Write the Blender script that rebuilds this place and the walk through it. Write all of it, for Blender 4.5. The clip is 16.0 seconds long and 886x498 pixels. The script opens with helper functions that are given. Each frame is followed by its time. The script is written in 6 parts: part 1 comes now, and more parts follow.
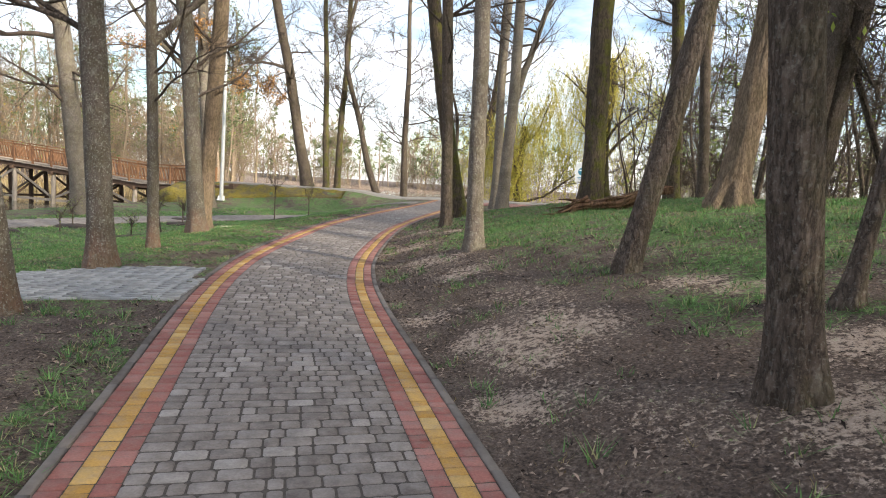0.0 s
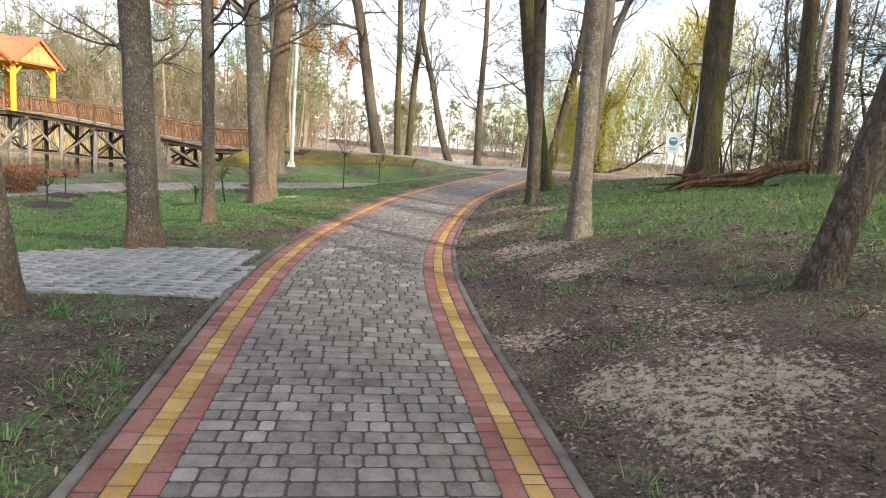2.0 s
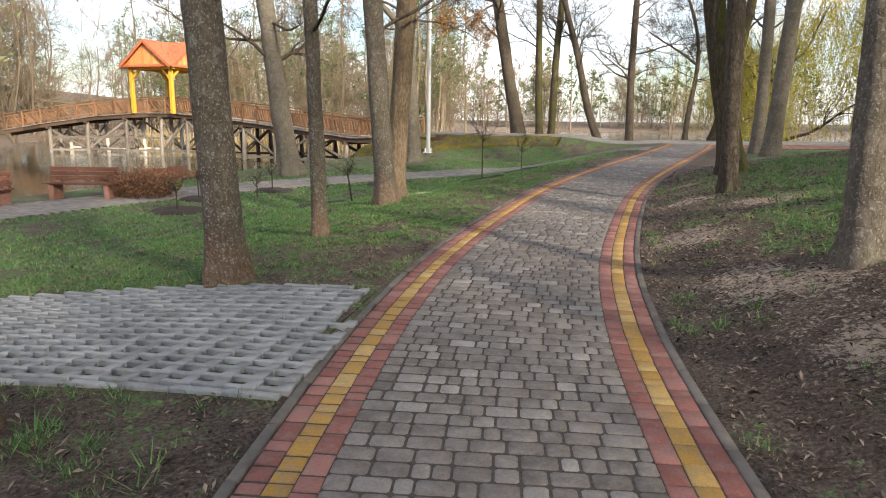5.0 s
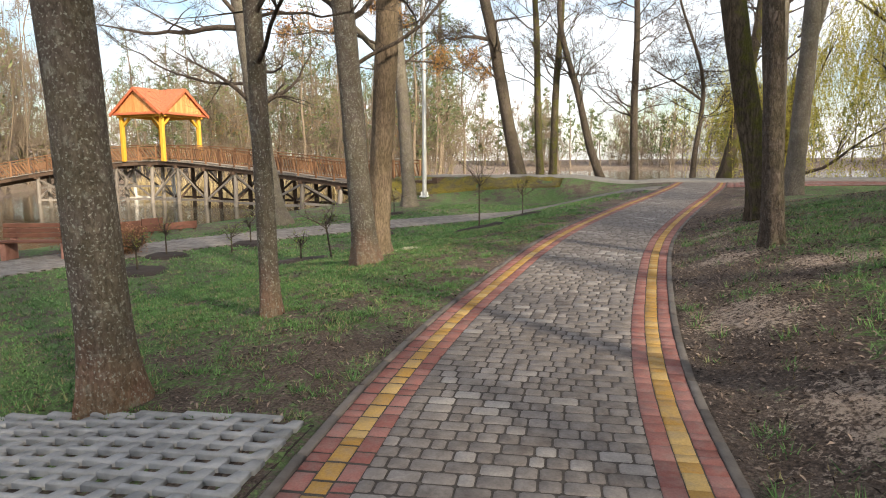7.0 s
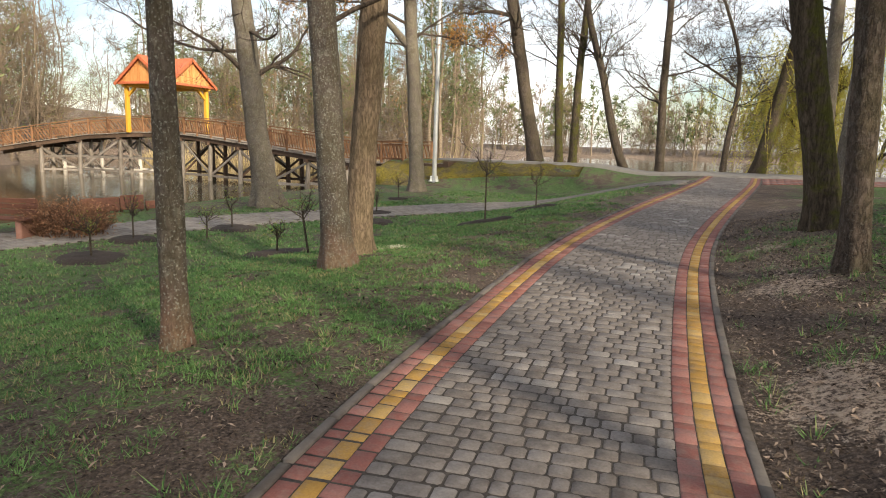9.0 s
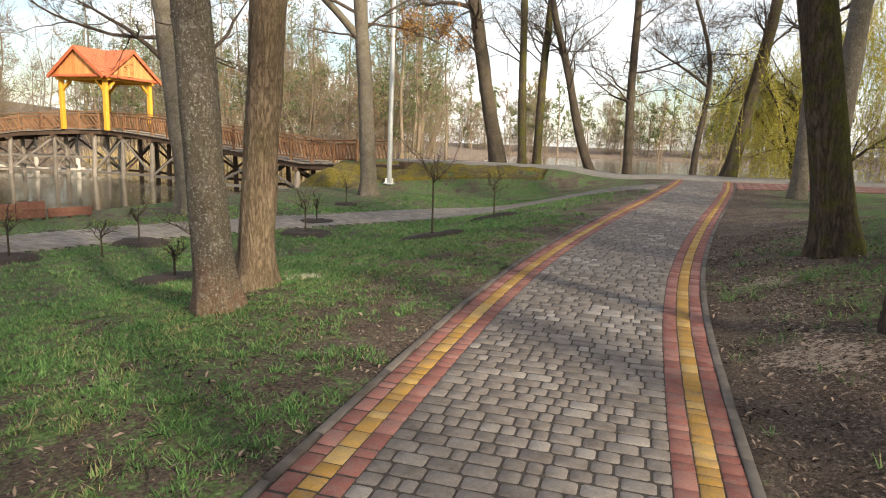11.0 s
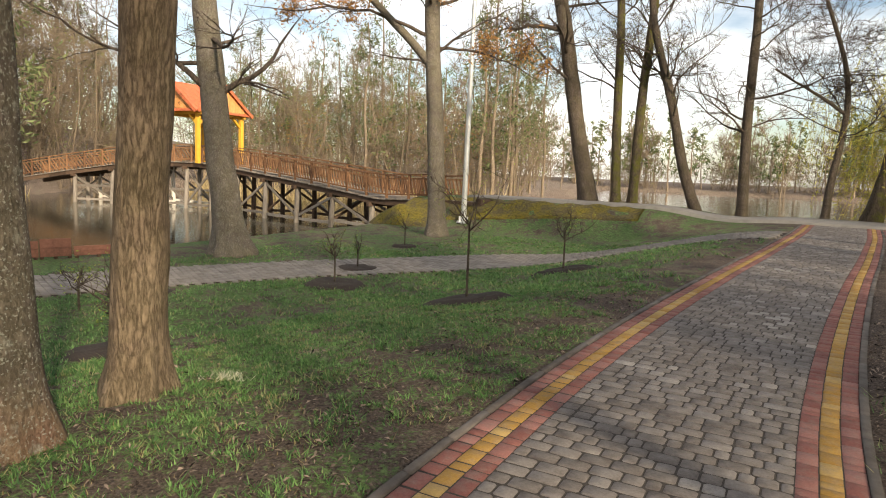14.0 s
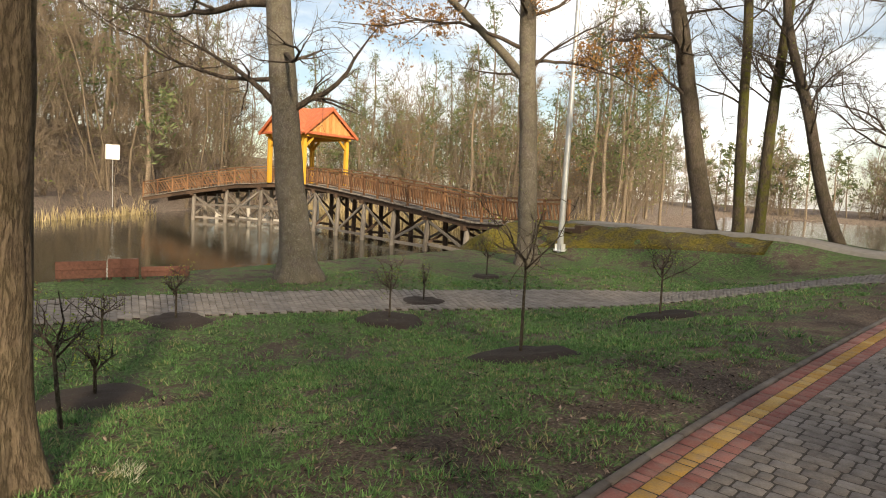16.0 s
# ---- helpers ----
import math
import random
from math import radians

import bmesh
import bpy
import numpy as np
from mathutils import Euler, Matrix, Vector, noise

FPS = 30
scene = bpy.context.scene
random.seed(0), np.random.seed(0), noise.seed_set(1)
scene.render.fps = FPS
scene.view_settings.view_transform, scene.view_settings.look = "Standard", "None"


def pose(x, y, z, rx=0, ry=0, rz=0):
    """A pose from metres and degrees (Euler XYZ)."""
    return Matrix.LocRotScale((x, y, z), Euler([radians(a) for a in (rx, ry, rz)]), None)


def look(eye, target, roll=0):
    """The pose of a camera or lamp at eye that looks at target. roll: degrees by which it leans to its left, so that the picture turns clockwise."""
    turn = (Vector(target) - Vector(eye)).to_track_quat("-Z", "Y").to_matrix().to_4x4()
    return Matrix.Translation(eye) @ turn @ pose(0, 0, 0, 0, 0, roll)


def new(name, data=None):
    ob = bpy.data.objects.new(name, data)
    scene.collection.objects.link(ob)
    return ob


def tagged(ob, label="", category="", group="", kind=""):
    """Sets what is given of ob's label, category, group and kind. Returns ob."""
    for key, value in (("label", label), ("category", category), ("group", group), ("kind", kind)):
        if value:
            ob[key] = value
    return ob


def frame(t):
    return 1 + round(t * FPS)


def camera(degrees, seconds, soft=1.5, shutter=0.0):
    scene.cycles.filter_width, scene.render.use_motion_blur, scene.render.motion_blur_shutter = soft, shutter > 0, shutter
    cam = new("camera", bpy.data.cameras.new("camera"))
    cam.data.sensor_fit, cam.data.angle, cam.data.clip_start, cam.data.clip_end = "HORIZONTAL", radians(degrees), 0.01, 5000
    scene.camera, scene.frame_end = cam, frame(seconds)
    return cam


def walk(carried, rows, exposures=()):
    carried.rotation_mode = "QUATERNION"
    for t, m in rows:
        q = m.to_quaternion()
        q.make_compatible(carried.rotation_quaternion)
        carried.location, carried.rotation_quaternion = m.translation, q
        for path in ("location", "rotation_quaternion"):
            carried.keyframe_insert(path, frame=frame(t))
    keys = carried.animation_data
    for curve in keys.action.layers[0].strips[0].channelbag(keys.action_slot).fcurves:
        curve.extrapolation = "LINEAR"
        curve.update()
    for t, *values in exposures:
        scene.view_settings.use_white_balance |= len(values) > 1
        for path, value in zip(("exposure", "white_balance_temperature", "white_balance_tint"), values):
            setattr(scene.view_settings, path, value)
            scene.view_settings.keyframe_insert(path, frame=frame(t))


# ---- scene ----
cam = camera(69.6, 16.0, soft=1.0)
PATH = [
    (0, (0.323, 2.467, 1.48), (0.129, 4.448, 1.287), 3.6),
    (0.5, (0.216, 2.886, 1.483), (-0.035, 4.857, 1.249), 3.0),
    (1, (0.068, 3.302, 1.471), (-0.149, 5.273, 1.208), 4.4),
    (1.5, (-0.076, 3.665, 1.479), (-0.359, 5.621, 1.174), 4.0),
    (2, (-0.21, 4.074, 1.507), (-0.603, 6.011, 1.2), 4.4),
    (2.5, (-0.381, 4.465, 1.507), (-0.783, 6.408, 1.259), 3.7),
    (3, (-0.52, 4.818, 1.506), (-1.165, 6.689, 1.22), 2.6),
    (3.5, (-0.64, 5.239, 1.564), (-1.402, 7.062, 1.253), 2.4),
    (4, (-0.802, 5.647, 1.582), (-1.597, 7.451, 1.244), 0.5),
    (4.2, (-0.877, 5.79, 1.569), (-1.672, 7.59, 1.212), 0.7),
    (6.3, (-1.394, 7.582, 1.625), (-2.21, 9.363, 1.223), 0.9),
    (6.5, (-1.467, 7.754, 1.645), (-2.305, 9.538, 1.306), 1.5),
    (7, (-1.622, 8.153, 1.657), (-2.443, 9.957, 1.389), -0.4),
    (7.5, (-1.728, 8.647, 1.664), (-2.521, 10.46, 1.372), 1.1),
    (8, (-1.875, 9.107, 1.661), (-2.689, 10.912, 1.376), 1.2),
    (8.5, (-1.991, 9.554, 1.66), (-2.787, 11.367, 1.371), 0.8),
    (9, (-2.077, 10.027, 1.694), (-2.939, 11.803, 1.371), 1.7),
    (9.2, (-2.125, 10.236, 1.667), (-2.925, 12.046, 1.379), 2.6),
    (11.3, (-2.506, 12.422, 1.787), (-3.276, 14.236, 1.444), 1.9),
    (11.5, (-2.506, 12.627, 1.793), (-3.322, 14.416, 1.428), 1.7),
    (12, (-2.608, 13.145, 1.806), (-3.282, 15.006, 1.516), 3.6),
    (12.5, (-2.694, 13.643, 1.814), (-3.36, 15.51, 1.553), 1.9),
    (13, (-2.719, 14.159, 1.84), (-3.452, 15.994, 1.529), 1.6),
    (13.5, (-2.794, 14.693, 1.853), (-3.66, 16.476, 1.586), 1.8),
    (14, (-2.779, 15.21, 1.864), (-3.843, 16.887, 1.631), 2.4),
    (14.5, (-2.84, 15.68, 1.863), (-3.919, 17.342, 1.593), 3.1),
    (15, (-2.932, 16.136, 1.904), (-4.069, 17.766, 1.681), 1.8),
    (15.5, (-2.991, 16.649, 1.953), (-4.288, 18.156, 1.739), 2.7),
    (16, (-3.135, 17.204, 1.907), (-4.488, 18.666, 1.728), 3.0),
]
walk(cam, [(t, look(e, g, r)) for t, e, g, r in PATH], exposures=[(0.0, 0.92, 6500, 10), (0.5, 0.80, 6500, 10), (1.2, 0.95, 6500, 10), (2.0, 1.10, 6550, 10), (3.0, 0.90, 6600, 10), (4.0, 0.72, 6600, 10), (7.0, 0.62, 6800, 10), (7.5, 0.55, 6850, 10), (9.0, 0.46, 6950, 10), (12.0, 0.56, 7100, 10), (16.0, 0.20, 7500, 10)])

# ---- sky and sun ----
SUN_FROM = Vector((0.88, -0.50, 0.49)).normalized()
world = bpy.data.worlds.new("sky")
scene.world = world
world.use_nodes = True
wn, wl = world.node_tree.nodes, world.node_tree.links
wn.clear()
w_out = wn.new("ShaderNodeOutputWorld")
w_bg = wn.new("ShaderNodeBackground")
w_bg.inputs["Strength"].default_value = 0.15
w_sky = wn.new("ShaderNodeTexSky")
w_sky.sky_type = "NISHITA"
w_sky.sun_disc = False
w_sky.sun_elevation = math.asin(SUN_FROM.z)
w_sky.sun_rotation = math.atan2(SUN_FROM.x, SUN_FROM.y)
w_sky.air_density, w_sky.dust_density, w_sky.ozone_density = 1.0, 1.5, 1.0
w_tc = wn.new("ShaderNodeTexCoord")
w_map = wn.new("ShaderNodeMapping")
w_map.inputs["Scale"].default_value = (1.6, 1.6, 5.0)
w_noise = wn.new("ShaderNodeTexNoise")
w_noise.inputs["Scale"].default_value = 1.7
w_noise.inputs["Detail"].default_value = 6.0
w_noise.inputs["Roughness"].default_value = 0.58
w_ramp = wn.new("ShaderNodeValToRGB")
w_ramp.color_ramp.elements[0].position, w_ramp.color_ramp.elements[1].position = 0.40, 0.68
w_mix = wn.new("ShaderNodeMixRGB")
w_mix.inputs["Color2"].default_value = (8.4, 8.5, 8.8, 1)
wl.new(w_tc.outputs["Generated"], w_map.inputs["Vector"])
wl.new(w_map.outputs["Vector"], w_noise.inputs["Vector"])
wl.new(w_noise.outputs["Fac"], w_ramp.inputs["Fac"])
wl.new(w_ramp.outputs["Color"], w_mix.inputs["Fac"])
wl.new(w_sky.outputs["Color"], w_mix.inputs["Color1"])
wl.new(w_mix.outputs["Color"], w_bg.inputs["Color"])
wl.new(w_bg.outputs["Background"], w_out.inputs["Surface"])

sun_data = bpy.data.lights.new("sun", "SUN")
sun_data.energy, sun_data.angle, sun_data.color = 5.0, radians(3.5), (1.0, 0.89, 0.72)
sun = new("sun", sun_data)
sun.matrix_world = look(SUN_FROM * 80, (0, 0, 0))


# ---- materials ----
def material(name, rough=0.85, spec=0.3):
    m = bpy.data.materials.new(name)
    m.use_nodes = True
    b = m.node_tree.nodes["Principled BSDF"]
    b.inputs["Roughness"].default_value = rough
    b.inputs["Specular IOR Level"].default_value = spec
    return m, m.node_tree.nodes, m.node_tree.links, b


def coords(n, l, kind="Object", scale=(1, 1, 1)):
    tc = n.new("ShaderNodeTexCoord")
    mp = n.new("ShaderNodeMapping")
    mp.inputs["Scale"].default_value = scale
    l.new(tc.outputs[kind], mp.inputs["Vector"])
    return mp.outputs["Vector"]


def position(n, l, scale=(1, 1, 1)):
    g = n.new("ShaderNodeNewGeometry")
    mp = n.new("ShaderNodeMapping")
    mp.inputs["Scale"].default_value = scale
    l.new(g.outputs["Position"], mp.inputs["Vector"])
    return mp.outputs["Vector"]


def noise_of(n, l, vec, scale, detail=5.0, rough=0.6):
    t = n.new("ShaderNodeTexNoise")
    t.inputs["Scale"].default_value, t.inputs["Detail"].default_value, t.inputs["Roughness"].default_value = scale, detail, rough
    l.new(vec, t.inputs["Vector"])
    return t.outputs["Fac"]


def ramp(n, l, fac, *stops):
    r = n.new("ShaderNodeValToRGB")
    e = r.color_ramp.elements
    while len(e) < len(stops):
        e.new(0.5)
    for k, (p, c) in zip(e, stops):
        k.position = p
        k.color = (*c, 1) if len(c) == 3 else c
    l.new(fac, r.inputs["Fac"])
    return r.outputs["Color"]


def mixed(n, l, fac, a, b, kind="MIX"):
    m = n.new("ShaderNodeMixRGB")
    m.blend_type = kind
    for v, s in ((fac, "Fac"), (a, "Color1"), (b, "Color2")):
        if isinstance(v, (int, float)):
            m.inputs[s].default_value = v
        elif isinstance(v, tuple):
            m.inputs[s].default_value = (*v, 1)
        else:
            l.new(v, m.inputs[s])
    return m.outputs["Color"]


def mathed(n, l, op, a, b=0.0):
    m = n.new("ShaderNodeMath")
    m.operation = op
    for i, v in enumerate((a, b)):
        if isinstance(v, (int, float)):
            m.inputs[i].default_value = v
        else:
            l.new(v, m.inputs[i])
    return m.outputs[0]


def bumped(n, l, b, height, strength=0.5, distance=0.01):
    k = n.new("ShaderNodeBump")
    k.inputs["Strength"].default_value, k.inputs["Distance"].default_value = strength, distance
    l.new(height, k.inputs["Height"])
    l.new(k.outputs["Normal"], b.inputs["Normal"])


def any_random(n, l):
    """A chance value for each piece, whether it is an object of its own or an island of a joined mesh."""
    o = n.new("ShaderNodeObjectInfo")
    g = n.new("ShaderNodeNewGeometry")
    s = mathed(n, l, "ADD", o.outputs["Random"], g.outputs["Random Per Island"])
    return mathed(n, l, "FRACT", s)


def grey_paver():
    m, n, l, b = material("grey_paving_stone", 0.82, 0.25)
    rnd = any_random(n, l)
    pos = position(n, l)
    big = noise_of(n, l, pos, 0.55, 4)
    v = mathed(n, l, "ADD", mathed(n, l, "MULTIPLY", rnd, 0.62), mathed(n, l, "MULTIPLY", big, 0.55))
    col = ramp(n, l, v, (0.30, (0.115, 0.096, 0.086)), (0.55, (0.168, 0.145, 0.131)), (0.80, (0.215, 0.190, 0.174)), (0.93, (0.38, 0.355, 0.33)))
    fine = noise_of(n, l, pos, 60, 4, 0.7)
    blot = noise_of(n, l, pos, 9, 5)
    col = mixed(n, l, 0.45, col, ramp(n, l, blot, (0.3, (0.075, 0.063, 0.055)), (0.7, (0.27, 0.245, 0.225))), "MIX")
    col = mixed(n, l, 0.35, col, ramp(n, l, fine, (0.3, (0.25, 0.25, 0.25)), (0.7, (0.8, 0.8, 0.8))), "OVERLAY")
    l.new(col, b.inputs["Base Color"])
    bumped(n, l, b, fine, 0.5, 0.003)
    return m


def colour_paver(name, dark, mid, pale):
    m, n, l, b = material(name, 0.8, 0.25)
    rnd = any_random(n, l)
    pos = position(n, l)
    col = ramp(n, l, rnd, (0.0, dark), (0.6, mid), (0.95, pale))
    blot = noise_of(n, l, pos, 12, 6, 0.65)
    col = mixed(n, l, ramp(n, l, blot, (0.45, (0, 0, 0)), (0.75, (0.55, 0.55, 0.55))), col, (0.20, 0.17, 0.15))
    fine = noise_of(n, l, pos, 70, 3, 0.7)
    col = mixed(n, l, 0.3, col, ramp(n, l, fine, (0.3, (0.25, 0.25, 0.25)), (0.7, (0.8, 0.8, 0.8))), "OVERLAY")
    l.new(col, b.inputs["Base Color"])
    bumped(n, l, b, fine, 0.5, 0.003)
    return m


def concrete(name, lo, hi, scale=7.0):
    m, n, l, b = material(name, 0.9, 0.2)
    pos = position(n, l)
    rnd = any_random(n, l)
    a = noise_of(n, l, pos, scale, 7, 0.65)
    v = mathed(n, l, "ADD", mathed(n, l, "MULTIPLY", a, 0.8), mathed(n, l, "MULTIPLY", rnd, 0.25))
    l.new(ramp(n, l, v, (0.3, lo), (0.75, hi)), b.inputs["Base Color"])
    bumped(n, l, b, noise_of(n, l, pos, 90, 4, 0.7), 0.5, 0.004)
    return m


def ground_material():
    """Lawn, trodden soil, sand and leaf litter, shared out by the colour attribute 'cover' (r: grass, g: sand, b: joints)."""
    m, n, l, b = material("park_ground", 0.95, 0.15)
    pos = position(n, l)
    at = n.new("ShaderNodeVertexColor")
    at.layer_name = "cover"
    sep = n.new("ShaderNodeSeparateColor")
    l.new(at.outputs["Color"], sep.inputs["Color"])
    mid = noise_of(n, l, pos, 2.2, 7, 0.7)
    fine = noise_of(n, l, pos, 18, 8, 0.75)
    crumb = noise_of(n, l, pos, 42, 7, 0.72)
    grit = noise_of(n, l, pos, 110, 5, 0.8)
    tone = mathed(n, l, "ADD", mathed(n, l, "MULTIPLY", crumb, 0.68), mathed(n, l, "MULTIPLY", mid, 0.32))
    soil = ramp(n, l, tone, (0.36, (0.026, 0.020, 0.017)), (0.49, (0.100, 0.076, 0.063)), (0.60, (0.20, 0.158, 0.130)), (0.70, (0.34, 0.28, 0.23)))
    vor = n.new("ShaderNodeTexVoronoi")
    vor.inputs["Scale"].default_value = 48
    vor.inputs["Randomness"].default_value = 1.0
    l.new(pos, vor.inputs["Vector"])
    leaf = mathed(n, l, "GREATER_THAN", mathed(n, l, "MULTIPLY", vor.outputs["Color"], 1.0), 0.70)
    soil = mixed(n, l, mathed(n, l, "MULTIPLY", leaf, 0.35), soil, (0.19, 0.135, 0.10))
    sand = ramp(n, l, mathed(n, l, "ADD", mathed(n, l, "MULTIPLY", grit, 0.5), mathed(n, l, "MULTIPLY", fine, 0.5)), (0.34, (0.17, 0.125, 0.10)), (0.50, (0.40, 0.315, 0.255)), (0.64, (0.58, 0.475, 0.39)))
    grass = ramp(n, l, fine, (0.38, (0.022, 0.036, 0.014)), (0.5, (0.070, 0.130, 0.042)), (0.62, (0.18, 0.28, 0.10)))
    brk = mathed(n, l, "ADD", mathed(n, l, "MULTIPLY", fine, 0.6), mathed(n, l, "MULTIPLY", crumb, 0.4))
    sf = mathed(n, l, "ADD", sep.outputs["Green"], mathed(n, l, "MULTIPLY", mathed(n, l, "SUBTRACT", brk, 0.5), 4.4))
    col = mixed(n, l, ramp(n, l, sf, (0.42, (0, 0, 0)), (0.70, (1, 1, 1))), soil, sand)
    gf = mathed(n, l, "ADD", sep.outputs["Red"], mathed(n, l, "MULTIPLY", mathed(n, l, "SUBTRACT", mathed(n, l, "ADD", mathed(n, l, "MULTIPLY", mid, 0.5), mathed(n, l, "MULTIPLY", fine, 0.5)), 0.5), 5.0))
    col = mixed(n, l, ramp(n, l, gf, (0.46, (0, 0, 0)), (0.74, (0.9, 0.9, 0.9))), col, grass)
    col = mixed(n, l, mathed(n, l, "MULTIPLY", sep.outputs["Blue"], 1.0), col, ramp(n, l, grit, (0.3, (0.045, 0.038, 0.033)), (0.7, (0.11, 0.095, 0.083))))
    l.new(col, b.inputs["Base Color"])
    h = mathed(n, l, "ADD", mathed(n, l, "MULTIPLY", fine, 0.5), mathed(n, l, "MULTIPLY", crumb, 0.5))
    bumped(n, l, b, h, 1.0, 0.06)
    return m


def bark(name, dark, mid, pale, stretch=0.18, scale=22.0, lichen=0.0, moss=0.0, foot=0.0, crack_depth=0.75):
    """Bark with furrows; lichen: pale flecks; moss: green cover on one side; foot: reddish worn foot."""
    m, n, l, b = material(name, 0.92, 0.15)
    obj = coords(n, l, "Object")
    st = coords(n, l, "Object", (1, 1, stretch))
    rid = noise_of(n, l, st, scale * 0.42, 7.0, 0.62)
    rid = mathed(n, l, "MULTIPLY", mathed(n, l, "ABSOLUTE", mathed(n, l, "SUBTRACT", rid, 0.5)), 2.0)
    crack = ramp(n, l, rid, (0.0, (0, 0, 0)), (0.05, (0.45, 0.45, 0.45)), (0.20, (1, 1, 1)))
    fine = noise_of(n, l, coords(n, l, "Object", (1, 1, 0.35)), 45, 7, 0.75)
    big = noise_of(n, l, obj, 2.6, 5)
    col = ramp(n, l, mathed(n, l, "ADD", mathed(n, l, "MULTIPLY", fine, 0.6), mathed(n, l, "MULTIPLY", big, 0.4)), (0.32, dark), (0.52, mid), (0.70, pale))
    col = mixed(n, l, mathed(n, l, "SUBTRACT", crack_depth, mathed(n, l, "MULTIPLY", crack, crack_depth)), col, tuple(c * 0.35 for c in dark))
    if foot:
        sp = n.new("ShaderNodeSeparateXYZ")
        l.new(obj, sp.inputs[0])
        hz = mathed(n, l, "ADD", sp.outputs["Z"], mathed(n, l, "MULTIPLY", big, 0.9))
        col = mixed(n, l, ramp(n, l, hz, (0.55, (foot, foot, foot)), (1.0, (0, 0, 0))), col, ramp(n, l, fine, (0.3, (0.13, 0.07, 0.045)), (0.7, (0.33, 0.20, 0.14))))
    if lichen:
        sv = noise_of(n, l, obj, 48, 4, 0.55)
        lf = mathed(n, l, "MULTIPLY", ramp(n, l, sv, (0.57, (0, 0, 0)), (0.64, (1, 1, 1))), lichen)
        col = mixed(n, l, lf, col, (0.42, 0.43, 0.38))
        crust = mathed(n, l, "MULTIPLY", ramp(n, l, noise_of(n, l, obj, 8, 8, 0.7), (0.55, (0, 0, 0)), (0.66, (1, 1, 1))), lichen * 0.9)
        col = mixed(n, l, crust, col, ramp(n, l, fine, (0.3, (0.19, 0.185, 0.16)), (0.7, (0.40, 0.39, 0.35))))
    if moss:
        mv = noise_of(n, l, obj, 3.2, 6, 0.65)
        g = n.new("ShaderNodeNewGeometry")
        sp2 = n.new("ShaderNodeSeparateXYZ")
        l.new(g.outputs["Normal"], sp2.inputs[0])
        mv = mathed(n, l, "ADD", mv, mathed(n, l, "MULTIPLY", sp2.outputs["X"], 0.10))
        mf = mathed(n, l, "MULTIPLY", ramp(n, l, mv, (0.47, (0, 0, 0)), (0.62, (1, 1, 1))), moss)
        col = mixed(n, l, mf, col, ramp(n, l, fine, (0.3, (0.05, 0.055, 0.012)), (0.7, (0.16, 0.16, 0.035))))
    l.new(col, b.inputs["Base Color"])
    h = mathed(n, l, "ADD", mathed(n, l, "MULTIPLY", crack, 0.95 * crack_depth), mathed(n, l, "MULTIPLY", fine, 0.5))
    bumped(n, l, b, h, 0.9, 0.028)
    return m


def wood(name, dark, pale, along=(1, 1, 1), rough=0.75):
    m, n, l, b = material(name, rough, 0.25)
    v = coords(n, l, "Object", along)
    rnd = any_random(n, l)
    f = noise_of(n, l, v, 14, 6, 0.7)
    f = mathed(n, l, "ADD", mathed(n, l, "MULTIPLY", f, 0.8), mathed(n, l, "MULTIPLY", rnd, 0.3))
    l.new(ramp(n, l, f, (0.3, dark), (0.75, pale)), b.inputs["Base Color"])
    bumped(n, l, b, f, 0.4, 0.005)
    return m


def leafy(name, a, c, rough=0.7, through_light=0.35):
    m, n, l, b = material(name, rough, 0.2)
    g = n.new("ShaderNodeNewGeometry")
    col = ramp(n, l, g.outputs["Random Per Island"], (0.1, a), (0.9, c))
    l.new(col, b.inputs["Base Color"])
    t = n.new("ShaderNodeBsdfTranslucent")
    l.new(col, t.inputs["Color"])
    mx = n.new("ShaderNodeMixShader")
    mx.inputs["Fac"].default_value = through_light
    l.new(b.outputs[0], mx.inputs[1])
    l.new(t.outputs[0], mx.inputs[2])
    l.new(mx.outputs[0], n["Material Output"].inputs["Surface"])
    return m


def blades(name, a, c, straw):
    """Grass blades whose tone drifts from clump to clump, with yellowed ones among them."""
    m, n, l, b = material(name, 0.6, 0.25)
    g = n.new("ShaderNodeNewGeometry")
    pos = position(n, l)
    v = mathed(n, l, "ADD", mathed(n, l, "MULTIPLY", g.outputs["Random Per Island"], 0.45), mathed(n, l, "MULTIPLY", noise_of(n, l, pos, 6.5, 4, 0.6), 0.75))
    col = ramp(n, l, v, (0.36, a), (0.62, tuple((p + q) / 2 for p, q in zip(a, c))), (0.82, c))
    dry = noise_of(n, l, pos, 2.6, 5, 0.6)
    dry = mathed(n, l, "ADD", mathed(n, l, "MULTIPLY", g.outputs["Random Per Island"], 0.5), dry)
    col = mixed(n, l, ramp(n, l, dry, (0.93, (0, 0, 0)), (1.02, (0.8, 0.8, 0.8))), col, straw)
    l.new(col, b.inputs["Base Color"])
    t = n.new("ShaderNodeBsdfTranslucent")
    l.new(col, t.inputs["Color"])
    mx = n.new("ShaderNodeMixShader")
    mx.inputs["Fac"].default_value = 0.35
    l.new(b.outputs[0], mx.inputs[1])
    l.new(t.outputs[0], mx.inputs[2])
    l.new(mx.outputs[0], n["Material Output"].inputs["Surface"])
    return m


